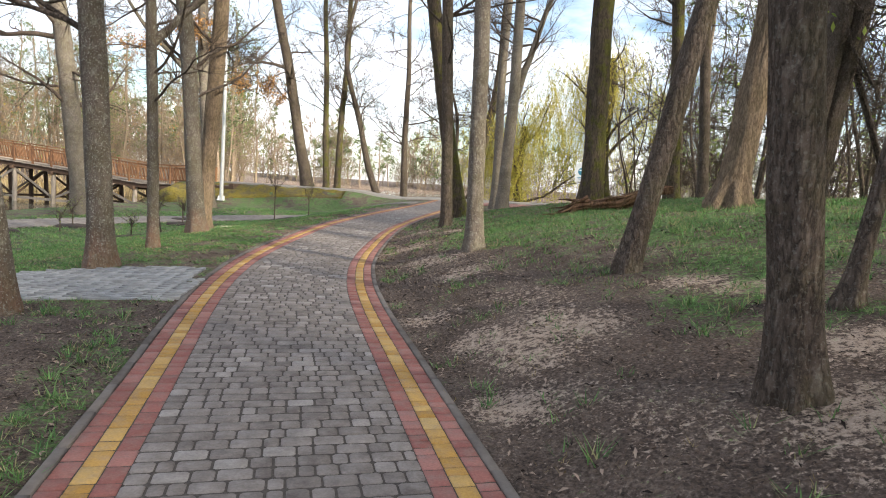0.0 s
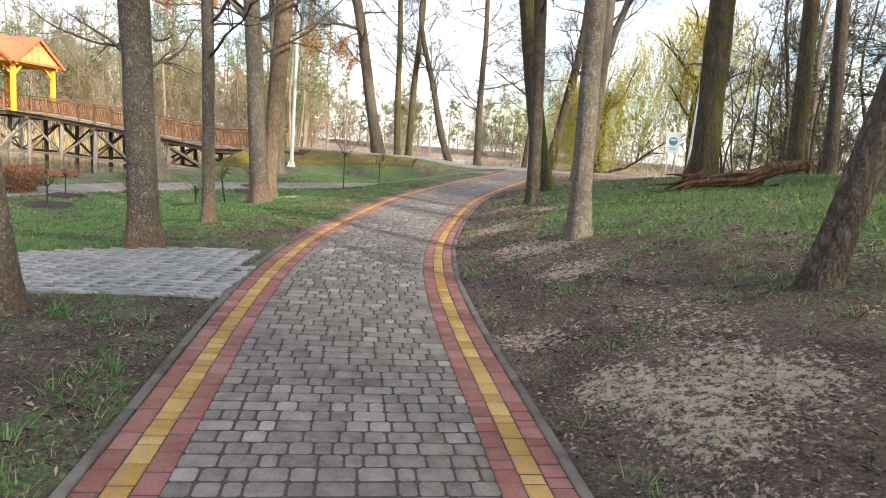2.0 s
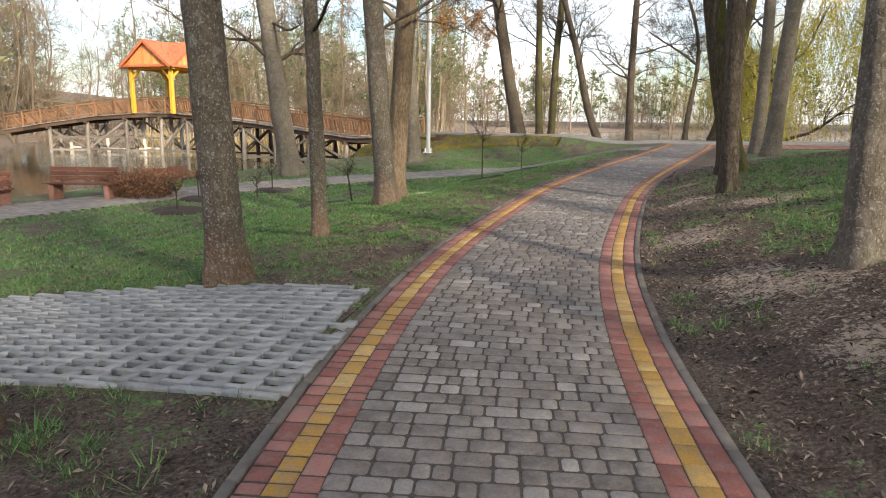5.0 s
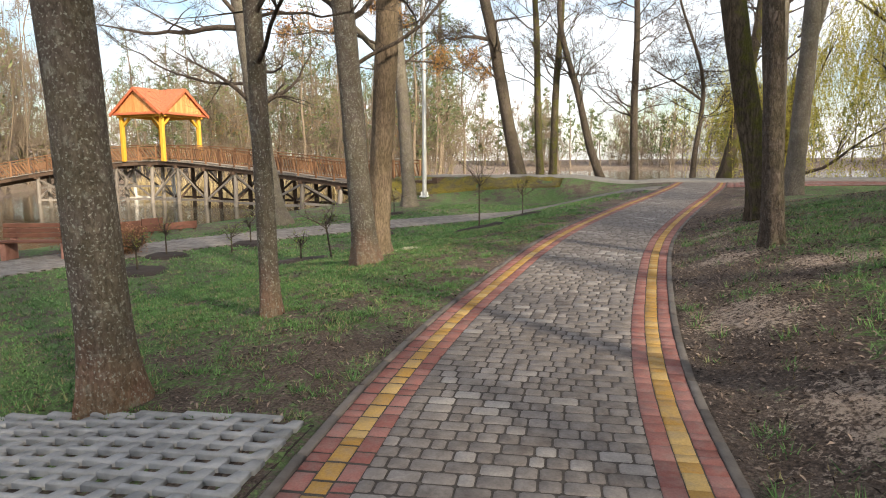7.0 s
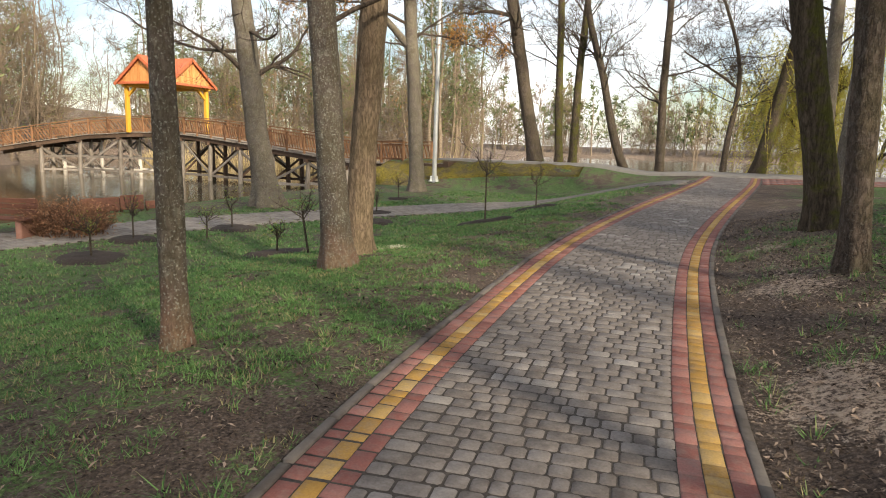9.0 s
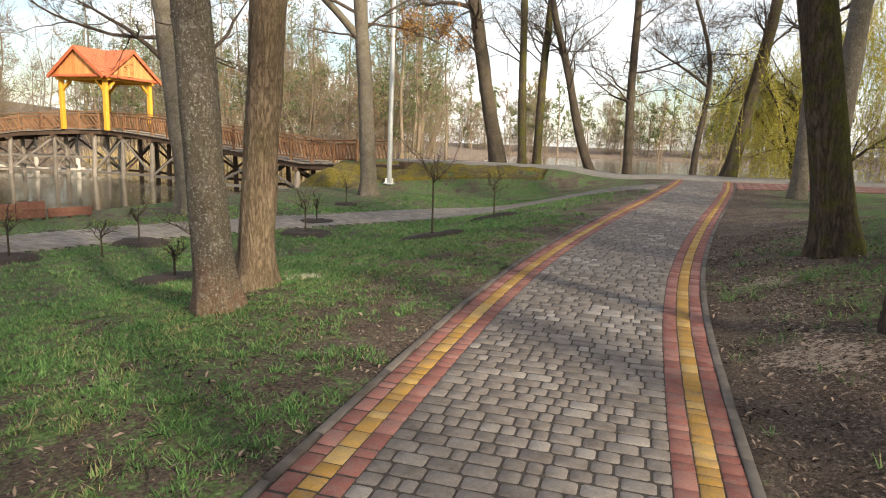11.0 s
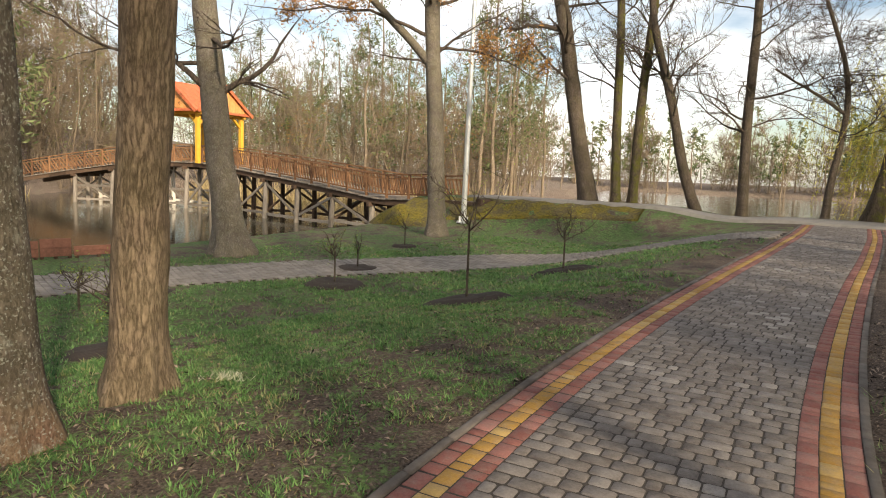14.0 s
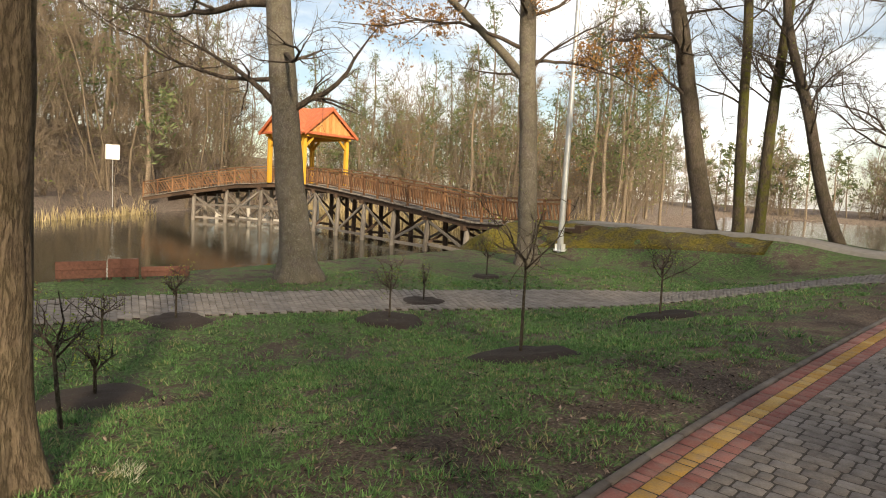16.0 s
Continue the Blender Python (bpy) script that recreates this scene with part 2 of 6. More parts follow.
def moss_material(name):
    """Bank of brown soil with cushions of yellow-green moss."""
    m, n, l, b = material(name, 0.95, 0.15)
    pos = position(n, l)
    f = noise_of(n, l, pos, 14, 7, 0.7)
    big = noise_of(n, l, pos, 1.6, 5, 0.65)
    moss = ramp(n, l, f, (0.35, (0.085, 0.070, 0.016)), (0.65, (0.25, 0.20, 0.040)))
    soil = ramp(n, l, f, (0.35, (0.055, 0.045, 0.030)), (0.65, (0.16, 0.135, 0.075)))
    l.new(mixed(n, l, ramp(n, l, big, (0.44, (0.15, 0.15, 0.15)), (0.58, (1, 1, 1))), soil, moss), b.inputs["Base Color"])
    bumped(n, l, b, f, 1.0, 0.06)
    return m


def plain(name, col, rough=0.5, metal=0.0, vary=0.15, scale=20):
    m, n, l, b = material(name, rough, 0.4)
    b.inputs["Metallic"].default_value = metal
    f = noise_of(n, l, coords(n, l), scale, 6, 0.65)
    l.new(ramp(n, l, f, (0.3, tuple(c * (1 - vary) for c in col)), (0.7, tuple(min(c * (1 + vary), 1) for c in col))), b.inputs["Base Color"])
    return m


def water_material():
    m, n, l, b = material("pond_water", 0.04, 0.5)
    b.inputs["Base Color"].default_value = (0.030, 0.030, 0.018, 1)
    b.inputs["IOR"].default_value = 1.33
    pos = position(n, l, (1.0, 2.2, 1.0))
    bumped(n, l, b, noise_of(n, l, pos, 1.8, 4, 0.55), 0.18, 0.05)
    return m


M_GREY = grey_paver()
M_RED = colour_paver("red_paving_stone", (0.185, 0.072, 0.060), (0.235, 0.094, 0.078), (0.285, 0.135, 0.115))
M_YELLOW = colour_paver("yellow_paving_stone", (0.31, 0.175, 0.042), (0.37, 0.215, 0.056), (0.43, 0.29, 0.11))
M_KERB = concrete("kerb_concrete", (0.075, 0.064, 0.057), (0.17, 0.15, 0.135))
M_GRASS_PAVER = concrete("grass_paver_concrete", (0.17, 0.172, 0.172), (0.36, 0.362, 0.362), 9.0)
M_SIDE = concrete("side_path_concrete", (0.15, 0.132, 0.118), (0.265, 0.242, 0.22), 3.0)
M_GROUND = ground_material()
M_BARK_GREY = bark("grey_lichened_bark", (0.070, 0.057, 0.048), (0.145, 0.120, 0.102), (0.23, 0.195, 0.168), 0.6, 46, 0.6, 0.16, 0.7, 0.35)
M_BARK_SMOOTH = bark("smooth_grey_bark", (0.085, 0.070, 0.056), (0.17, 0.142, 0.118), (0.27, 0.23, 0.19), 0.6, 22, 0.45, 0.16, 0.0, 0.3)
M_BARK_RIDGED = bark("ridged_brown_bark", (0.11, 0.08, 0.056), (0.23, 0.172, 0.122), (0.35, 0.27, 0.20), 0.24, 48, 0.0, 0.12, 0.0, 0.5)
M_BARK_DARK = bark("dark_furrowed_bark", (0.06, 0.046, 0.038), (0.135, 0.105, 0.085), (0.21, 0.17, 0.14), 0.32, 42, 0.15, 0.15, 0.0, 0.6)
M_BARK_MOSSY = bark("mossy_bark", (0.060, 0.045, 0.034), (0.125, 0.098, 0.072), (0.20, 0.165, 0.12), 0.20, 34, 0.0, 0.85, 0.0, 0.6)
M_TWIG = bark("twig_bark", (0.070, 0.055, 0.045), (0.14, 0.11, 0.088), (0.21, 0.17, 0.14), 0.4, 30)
# twig bark again, with the far banks' sunlight and haze put into the colour
M_TWIG_SUNLIT = bark("sunlit_twig_bark", (0.20, 0.150, 0.108), (0.35, 0.275, 0.198), (0.50, 0.41, 0.30), 0.4, 30)
M_WILLOW_TWIG = plain("willow_twig", (0.42, 0.34, 0.06), 0.7)
M_GRASS = blades("grass_blade", (0.042, 0.112, 0.034), (0.215, 0.385, 0.125), (0.38, 0.31, 0.17))
M_DRYGRASS = leafy("dry_grass_blade", (0.17, 0.125, 0.06), (0.36, 0.29, 0.15))
M_LITTER = leafy("dead_leaf", (0.018, 0.013, 0.011), (0.34, 0.26, 0.205), 0.9, 0.1)
M_BUD = leafy("spring_leaf", (0.16, 0.22, 0.045), (0.34, 0.40, 0.09))
M_WILLOW = leafy("willow_leaf", (0.46, 0.44, 0.06), (0.74, 0.66, 0.12), 0.7, 0.45)
M_WILLOW_OLIVE = leafy("olive_willow_leaf", (0.46, 0.45, 0.08), (0.72, 0.65, 0.15), 0.7, 0.5)
M_PINE = leafy("pine_needles", (0.085, 0.115, 0.050), (0.24, 0.275, 0.125))
M_OAKLEAF = leafy("dry_oak_leaf", (0.35, 0.16, 0.05), (0.55, 0.32, 0.12))
M_REED = leafy("dry_reed", (0.40, 0.31, 0.16), (0.62, 0.51, 0.30))
M_WATER = water_material()
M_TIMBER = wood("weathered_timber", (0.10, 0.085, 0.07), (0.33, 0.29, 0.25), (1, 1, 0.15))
M_TIMBER_DARK = wood("dark_timber", (0.045, 0.030, 0.022), (0.13, 0.085, 0.06), (0.3, 1, 1))
M_TIMBER_PALE = wood("pale_timber", (0.48, 0.44, 0.39), (0.74, 0.70, 0.64), (1, 1, 0.15))
M_RAIL = wood("orange_brown_timber", (0.075, 0.036, 0.022), (0.31, 0.165, 0.085), (1, 1, 0.2))
M_POST_YELLOW = wood("ochre_stained_timber", (0.60, 0.30, 0.03), (0.78, 0.46, 0.07), (1, 1, 0.2))
M_GABLE = wood("orange_stained_boards", (0.50, 0.20, 0.06), (0.72, 0.36, 0.14), (1, 1, 0.2))
M_ROOF = plain("orange_red_roofing", (0.52, 0.145, 0.065), 0.6, 0.0, 0.28, 5)
M_STEEL = plain("galvanised_steel", (0.60, 0.62, 0.63), 0.4, 0.6, 0.12, 6)
M_WHITE = plain("white_sign_face", (0.78, 0.80, 0.80), 0.5, 0, 0.04)
M_BLUE = plain("blue_sign_print", (0.06, 0.26, 0.38), 0.5)
M_BENCH = wood("dark_red_bench_slats", (0.07, 0.030, 0.022), (0.17, 0.075, 0.05), (0.3, 1, 1))
M_BENCH_FOOT = concrete("red_brown_concrete", (0.22, 0.105, 0.08), (0.36, 0.20, 0.16))
M_LAMP = plain("grey_lamp_head", (0.30, 0.31, 0.32), 0.4, 0.3)
M_SOIL = concrete("dug_soil", (0.016, 0.012, 0.010), (0.060, 0.046, 0.038), 30.0)
M_JOINT = concrete("joint_sand", (0.026, 0.022, 0.019), (0.085, 0.073, 0.064), 40.0)
M_MOSS = moss_material("mossy_bank")
M_ASPHALT = concrete("grey_promenade", (0.17, 0.155, 0.14), (0.29, 0.27, 0.245), 4.0)
M_ROTTEN = bark("rotten_wood", (0.07, 0.04, 0.026), (0.16, 0.095, 0.06), (0.28, 0.18, 0.12), 0.3, 14, 0, 0.15)
M_RUST = bark("rusty_twig_bark", (0.12, 0.062, 0.038), (0.22, 0.125, 0.078), (0.34, 0.21, 0.14), 0.4, 30)
M_RUST_LEAF = leafy("rusty_dead_leaf", (0.16, 0.075, 0.042), (0.36, 0.20, 0.12), 0.9, 0.15)
M_BARRIER = wood("brick_red_planks", (0.10, 0.045, 0.032), (0.23, 0.105, 0.075), (1, 1, 1))
M_STRAW = leafy("bleached_grass_blade", (0.62, 0.60, 0.45), (0.80, 0.78, 0.62))

# ---- lie of the land ----
CL = [(3.3, -6.5), (2.0, -2.5), (0.65, 1.5), (0.05, 3.3), (-0.67, 5.3), (-1.54, 7.8), (-2.2, 9.6), (-2.72, 11.5), (-3.06, 13.2), (-3.27, 15.0), (-3.49, 17.1), (-3.64, 19.0), (-3.69, 21.0), (-3.64, 23.5), (-3.5, 27.0), (-3.3, 30.4), (-3.05, 36.0), (-3.0, 41.0)]
CY = [p[1] for p in CL]
CX = [p[0] for p in CL]


TAB0, TABSTEP = -8.0, 0.1
ys_tab = np.arange(TAB0, 44.0, TABSTEP)
CTAB = (sum(np.interp(ys_tab + k, CY, CX) for k in (-1.2, -0.6, 0.0, 0.6, 1.2)) / 5).tolist()


def centre_x(y):
    """x of the paved path's middle line, softened between its bends."""
    f = (min(max(y, -7.9), 43.7) - TAB0) / TABSTEP
    i = int(f)
    return CTAB[i] + (CTAB[i + 1] - CTAB[i]) * (f - i)


def path_z(y):
    return 0.0205 * min(max(y, -30.0), 42.0) - 0.13


def smooth(a, b, v):
    v = min(max((v - a) / (b - a), 0.0), 1.0)
    return v * v * (3 - 2 * v)


def beside(x, y):
    """Metres to the right of the path's middle line."""
    yy = min(max(y, -6.5), 41.0)
    slope = (centre_x(yy + 0.4) - centre_x(yy - 0.4)) / 0.8
    return (x - centre_x(yy)) / math.sqrt(1 + slope * slope)


def ground_z(x, y):
    """Height of the lawn, the mound, the embankment, the pond's bed and the far banks."""
    d = beside(x, y)
    z = path_z(y)
    if d < 0:
        u = max(-d - 1.2, 0)
        far = smooth(16, 25, y)
        drop = smooth(0, 8 - 2.2 * far, u) * (0.3 + 0.6 * smooth(4, 14, y))
        z -= drop
        e = smooth(36.8, 39.6, y) * smooth(0, 5, u)
        z += e * (0.9 - path_z(y) + drop)
        z -= 2.4 * smooth(-19.3, -22.5, x)
    else:
        u = max(d - 1.25, 0)
        k = 0.38 - 0.09 * smooth(11, 18, y) - 0.27 * smooth(21, 33, y)
        z += k * 6 * (1 - math.exp(-u / 6)) * smooth(-0.3, 0.6, u)
    z -= 3.4 * smooth(44.0, 49.5, y) * (1 - 0.9 * smooth(-1, 5, x) * (1 - smooth(52, 58, y)))
    west = -(x + 50 + max(y - 33, -8) * 0.9)
    north = min(y - 56, -(x + 21 + (y - 57) * 0.3))
    far = math.hypot(x, y - 20) - 212
    land = max(smooth(0, 5, west), smooth(0, 4, north), smooth(0, 15, far))
    if land > 0:
        hill = max(9 * smooth(6, 45, west), 3 * smooth(5, 45, north), 2.5 * smooth(20, 80, far))
        z = z * (1 - land) + land * (0.1 + hill)
    return z


def link(name, bm, mat, parent=None, label=""):
    me = bpy.data.meshes.new(name)
    bm.to_mesh(me)
    bm.free()
    return link_mesh(name, me, mat, parent, label)


def link_mesh(name, me, mat, parent=None, label=""):
    if mat:
        me.materials.append(mat)
    ob = new(name, me)
    if parent:
        ob.parent = parent
    if label:
        ob["label"] = label
    return ob


def part(name, bm, mat, parent, label=""):
    return link(name, bm, mat, parent, label)


def mesh_from(name, verts, faces, flat=True):
    """verts: (n, 3) array; faces: (m, 3 or 4) array, or a list of such arrays."""
    if not isinstance(faces, list):
        faces = [faces]
    faces = [np.asarray(f, dtype=np.int32) for f in faces if len(f)]
    me = bpy.data.meshes.new(name)
    verts = np.asarray(verts, dtype=np.float32)
    me.vertices.add(len(verts))
    me.vertices.foreach_set("co", verts.ravel())
    loops = np.concatenate([f.ravel() for f in faces])
    sizes = np.concatenate([np.full(len(f), f.shape[1], dtype=np.int32) for f in faces])
    me.loops.add(len(loops))
    me.loops.foreach_set("vertex_index", loops)
    me.polygons.add(len(sizes))
    me.polygons.foreach_set("loop_start", np.concatenate([[0], np.cumsum(sizes)[:-1]]).astype(np.int32))
    me.polygons.foreach_set("loop_total", sizes)
    if not flat:
        me.polygons.foreach_set("use_smooth", np.ones(len(sizes), dtype=bool))
    me.update(calc_edges=True)
    me.validate()
    return me


def thing(name, x, y, z, label, category, group="", turn=0.0):
    ob = new(name)
    ob.matrix_basis = pose(x, y, z, 0, 0, turn)
    return tagged(ob, label, category, group)


def box(bm, cx, cy, cz, sx, sy, sz, bevel=0.0, m=None):
    r = bmesh.ops.create_cube(bm, size=1.0, matrix=(m or Matrix()) @ Matrix.Translation((cx, cy, cz)) @ Matrix.Diagonal((sx, sy, sz, 1)))
    if bevel:
        vs = set(r["verts"])
        bmesh.ops.bevel(bm, geom=[e for e in bm.edges if e.verts[0] in vs and e.verts[1] in vs], offset=bevel, segments=1, affect="EDGES")
    return bm


def beam(bm, a, c, w, h, bevel=0.0):
    """A squared timber from a to c, w wide and h high."""
    a, c = Vector(a), Vector(c)
    d = c - a
    m = Matrix.Translation((a + c) / 2) @ d.to_track_quat("X", "Z").to_matrix().to_4x4()
    return box(bm, 0, 0, 0, d.length, w, h, bevel, m)


def pole(bm, a, c, r0, r1, sides=10):
    a, c = Vector(a), Vector(c)
    d = c - a
    m = Matrix.Translation((a + c) / 2) @ d.to_track_quat("Z", "Y").to_matrix().to_4x4()
    bmesh.ops.create_cone(bm, cap_ends=True, segments=sides, radius1=r0, radius2=r1, depth=d.length, matrix=m)
    return bm


# ---- ground sheet ----
def axis(*stretches):
    out = []
    for a, c, step in stretches:
        k = max(int(round((c - a) / step)), 1)
        out += [a + (c - a) * i / k for i in range(k)]
    out.append(stretches[-1][1])
    return out


SAND = [(0.75, 7.75, 0.50), (0.15, 7.95, 0.32), (0.53, 6.60, 0.36), (2.05, 8.40, 0.35), (2.38, 8.05, 0.30), (2.60, 6.55, 0.40), (2.20, 5.70, 0.35), (0.65, 7.35, 0.35), (-0.25, 10.5, 0.32), (-0.60, 11.8, 0.45),
        (-0.95, 12.2, 0.35), (-1.40, 14.1, 0.42), (-1.52, 14.6, 0.36), (-0.50, 16.2, 0.55), (-1.65, 17.2, 0.36), (-0.46, 8.9, 0.26), (-1.9, 19.8, 0.3)]


def cover(x, y):
    """Shares of grass, sand and bare joint soil on the ground."""
    d = beside(x, y)
    n1 = noise.noise((x * 0.35, y * 0.35, 3.1))
    n2 = noise.noise((x * 0.9, y * 0.9, 7.7))
    if d < 0:
        u = -d - 1.15
        g = 0.64 + 0.30 * n1 + 0.36 * n2 - 0.62 * (1 - smooth(0.1, 2.1 + 0.9 * n1, u)) * (0.60 + 1.0 * n2)
        g -= 0.42 * (1 - smooth(7.6, 9.2, y)) * (1 - smooth(3.5, 8, u) * 0.6)
        g += 0.62 * (1 - smooth(0.25, 0.75 + 0.4 * n2, u)) * (1 - smooth(7.2, 8.6, y))
        s = 0.05 + 0.30 * n2 * (1 - smooth(0.3, 2.5, u))
        s += 0.5 * (1 - smooth(0.3, 1.3, math.hypot(x + 7.4, y - 19.6)))
    else:
        u = d - 1.15
        g = 0.08 + 0.72 * smooth(0.9, 3.2, u + 0.9 * n1 + 0.6 * n2 + smooth(9, 14, y) * 0.9) + 0.22 * n2
        g -= 0.3 * smooth(0.1, 0.35, n1) * (1 - smooth(6, 9, u))
        s = 0.10 + 0.30 * smooth(0.0, 0.5, noise.noise((x * 0.75 + 4, y * 0.6, 1.3))) * smooth(0.15, 0.7, u) * (1 - smooth(2.6, 5.0, u))
        for px, py, pr in SAND:
            if abs(x - px) < 2 and abs(y - py) < 2:
                q = math.hypot((x - px) * 0.8, y - py) + 0.45 * pr * noise.noise((x * 2.1, y * 2.1, 6.0))
                s = max(s, 0.68 * (1 - smooth(0.35 * pr, 1.5 * pr, q)))
        g -= 0.4 * s
        g = max(g, 0.55 * smooth(26, 32, y) * smooth(0.3, 1.5, u))
    b = 1.0 if abs(d) < 1.12 and -6.5 < y < 42 else 0.0
    if x < -20 or y > 45 or x > 30 or y < -20:
        g, s = 0.10 + 0.2 * n1, 0.40 if x < -45 or y > 54 else 0.1
    return min(max(g, 0), 1), min(max(s, 0), 1), b


XS = axis((-1500, -400, 275), (-400, -110, 60), (-110, -60, 6), (-60, -24, 2.0), (-24, -10, 0.55), (-10, 4.5, 0.125), (4.5, 14, 0.5), (14, 40, 3), (40, 160, 20), (160, 1500, 300))
YS = axis((-1500, -200, 260), (-200, -30, 20), (-30, 0, 2.5), (0, 2.5, 0.4), (2.5, 24, 0.125), (24, 33, 0.3), (33, 52, 0.45), (52, 70, 1.6), (70, 200, 10), (200, 250, 5), (250, 400, 30), (400, 1500, 275))


PAD_O, PAD_U, PAD_V, PAD_L, PAD_W = np.array([-3.27, 9.10]), np.array([-0.974, -0.226]), np.array([-0.226, 0.974]), 10.0, 2.14


def land_height(x, y):
    z = ground_z(x, y)
    d = beside(x, y)
    if abs(d) < 1.11 and -6.5 < y < 41.5:
        return z - 0.045
    if -9 < x < 8 and 0 < y < 30:
        f = smooth(1.15, 1.9, abs(d))
        pv = (x - PAD_O[0]) * PAD_V[0] + (y - PAD_O[1]) * PAD_V[1]
        f *= smooth(PAD_W / 2 + 0.05, PAD_W / 2 + 0.5, abs(pv - PAD_W / 2)) if d < 0 else 1.0
        z += f * (0.035 * noise.noise((x * 0.9, y * 0.9, 0.4)) + 0.016 * noise.noise((x * 3.1, y * 3.1, 5.0)))
    return z


gv = [(x, y, land_height(x, y)) for y in YS for x in XS]
nx = len(XS)
ix, iy = np.meshgrid(np.arange(nx - 1), np.arange(len(YS) - 1))
i0 = (iy * nx + ix).ravel()
ground_mesh = mesh_from("ground", np.array(gv), np.stack([i0, i0 + 1, i0 + nx + 1, i0 + nx], axis=1), flat=False)
layer = ground_mesh.color_attributes.new("cover", "FLOAT_COLOR", "POINT")
cols = np.ones((len(gv), 4), dtype=np.float32)
cols[:, :3] = [cover(x, y) for x, y, _ in gv]
layer.data.foreach_set("color", cols.ravel())
ground = link_mesh("ground", ground_mesh, M_GROUND)
tagged(ground, "patchy spring lawn, trodden brown soil and sandy patches under park trees", "ground", kind="structure")

bm = bmesh.new()
bmesh.ops.create_grid(bm, x_segments=1, y_segments=1, size=1)
bmesh.ops.transform(bm, matrix=Matrix.Translation((-10, 60, -1.15)) @ Matrix.Diagonal((330, 330, 1, 1)), verts=bm.verts)
water = link("water", bm, M_WATER)
tagged(water, "still dark pond water mirroring the woods", "pond", kind="structure")


# ---- trees ----
def tube(pts, rad, sides, wobble=None):
    """Vertices and quads of a tapered limb along pts."""
    pts = np.asarray(pts, dtype=float)
    rad = np.asarray(rad, dtype=float)
    tan = np.gradient(pts, axis=0)
    tan /= np.linalg.norm(tan, axis=1)[:, None] + 1e-9
    ref = np.array([1.0, 0.0, 0.0]) if abs(tan[0][0]) < 0.8 else np.array([0.0, 1.0, 0.0])
    a = ref - (tan @ ref)[:, None] * tan
    a /= np.linalg.norm(a, axis=1)[:, None] + 1e-9
    c = np.cross(tan, a)
    th = np.arange(sides) * 2 * math.pi / sides
    r = rad[:, None] * np.ones(sides)[None, :]
    if wobble is not None:
        r = r * wobble(pts, th)
    v = pts[:, None, :] + r[:, :, None] * (np.cos(th)[None, :, None] * a[:, None, :] + np.sin(th)[None, :, None] * c[:, None, :])
    k = len(pts)
    i, j = np.meshgrid(np.arange(k - 1), np.arange(sides), indexing="ij")
    j2 = (j + 1) % sides
    f = np.stack([i * sides + j, i * sides + j2, (i + 1) * sides + j2, (i + 1) * sides + j], axis=-1).reshape(-1, 4)
    return v.reshape(-1, 3), f


def joined(pieces):
    vs, fs, off = [], [], 0
    for v, f in pieces:
        vs.append(v)
        fs.append(f + off)
        off += len(v)
    return np.concatenate(vs), np.concatenate(fs)


def limb_line(rng, start, way, length, r0, r1, steps, bend=0.25, lift=0.1, droop=0.0):
    pts, way = [np.array(start, dtype=float)], np.array(way, dtype=float)
    way /= np.linalg.norm(way)
    for k in range(steps):
        way = way + rng.normal(0, bend, 3) / math.sqrt(steps) * 1.6
        way[2] += lift / steps - droop * (k / steps) / steps * 4
        way /= np.linalg.norm(way)
        pts.append(pts[-1] + way * length / steps)
    return np.array(pts), np.linspace(r0, r1, steps + 1)


def crown_of(rng, trunk, rads, first, reach, limbs=12, depth=3, up=0.5, twigs=5, steps=6, bend=0.3, droop=0.0, thin=1.0, limb_scale=0.42, fin=4, ls=6):
    """Limbs, branches and twigs that grow from a trunk's line; returns tubes and the twigs' tips with their ways."""
    out, tips = [], []
    n = len(trunk)
    heights = sorted(rng.uniform(first, 1.0, limbs))
    for h in heights:
        k = min(int(h * (n - 1)), n - 2)
        base, r = trunk[k], rads[k]
        a = rng.uniform(0, 2 * math.pi)
        length = reach * (1.15 - 0.6 * (h - first) / (1.001 - first)) * rng.uniform(0.65, 1.15)
        p, q = limb_line(rng, base, (math.cos(a), math.sin(a), up + rng.uniform(-0.2, 0.35)), length, max(r * limb_scale * rng.uniform(0.7, 1.2), 0.012), 0.006 * thin, steps + 3, bend, 0.25, droop)
        out.append(tube(p, q, ls))
        level = [(p, q, length)]
        for d in range(1, depth):
            nxt = []
            for p0, q0, l0 in level:
                for _ in range(twigs if d > 1 else twigs + 2):
                    t = rng.uniform(0.25, 0.98)
                    i = min(int(t * (len(p0) - 1)), len(p0) - 2)
                    w = p0[i + 1] - p0[i]
                    w = w / (np.linalg.norm(w) + 1e-9) + rng.normal(0, 0.62, 3)
                    w[2] += 0.18
                    l1 = l0 * rng.uniform(0.28, 0.55) * (1.1 - 0.4 * t)
                    p1, q1 = limb_line(rng, p0[i], w, l1, max(q0[i] * 0.55, 0.0045 * thin), 0.0028 * thin, steps if d == 1 else fin, bend, 0.1, droop)
                    out.append(tube(p1, q1, 4 if d == 1 and ls > 4 else 3))
                    nxt.append((p1, q1, l1))
                    if d == depth - 1:
                        tips.append((p1[-1], p1[-1] - p1[-2]))
            level = nxt
    return out, tips


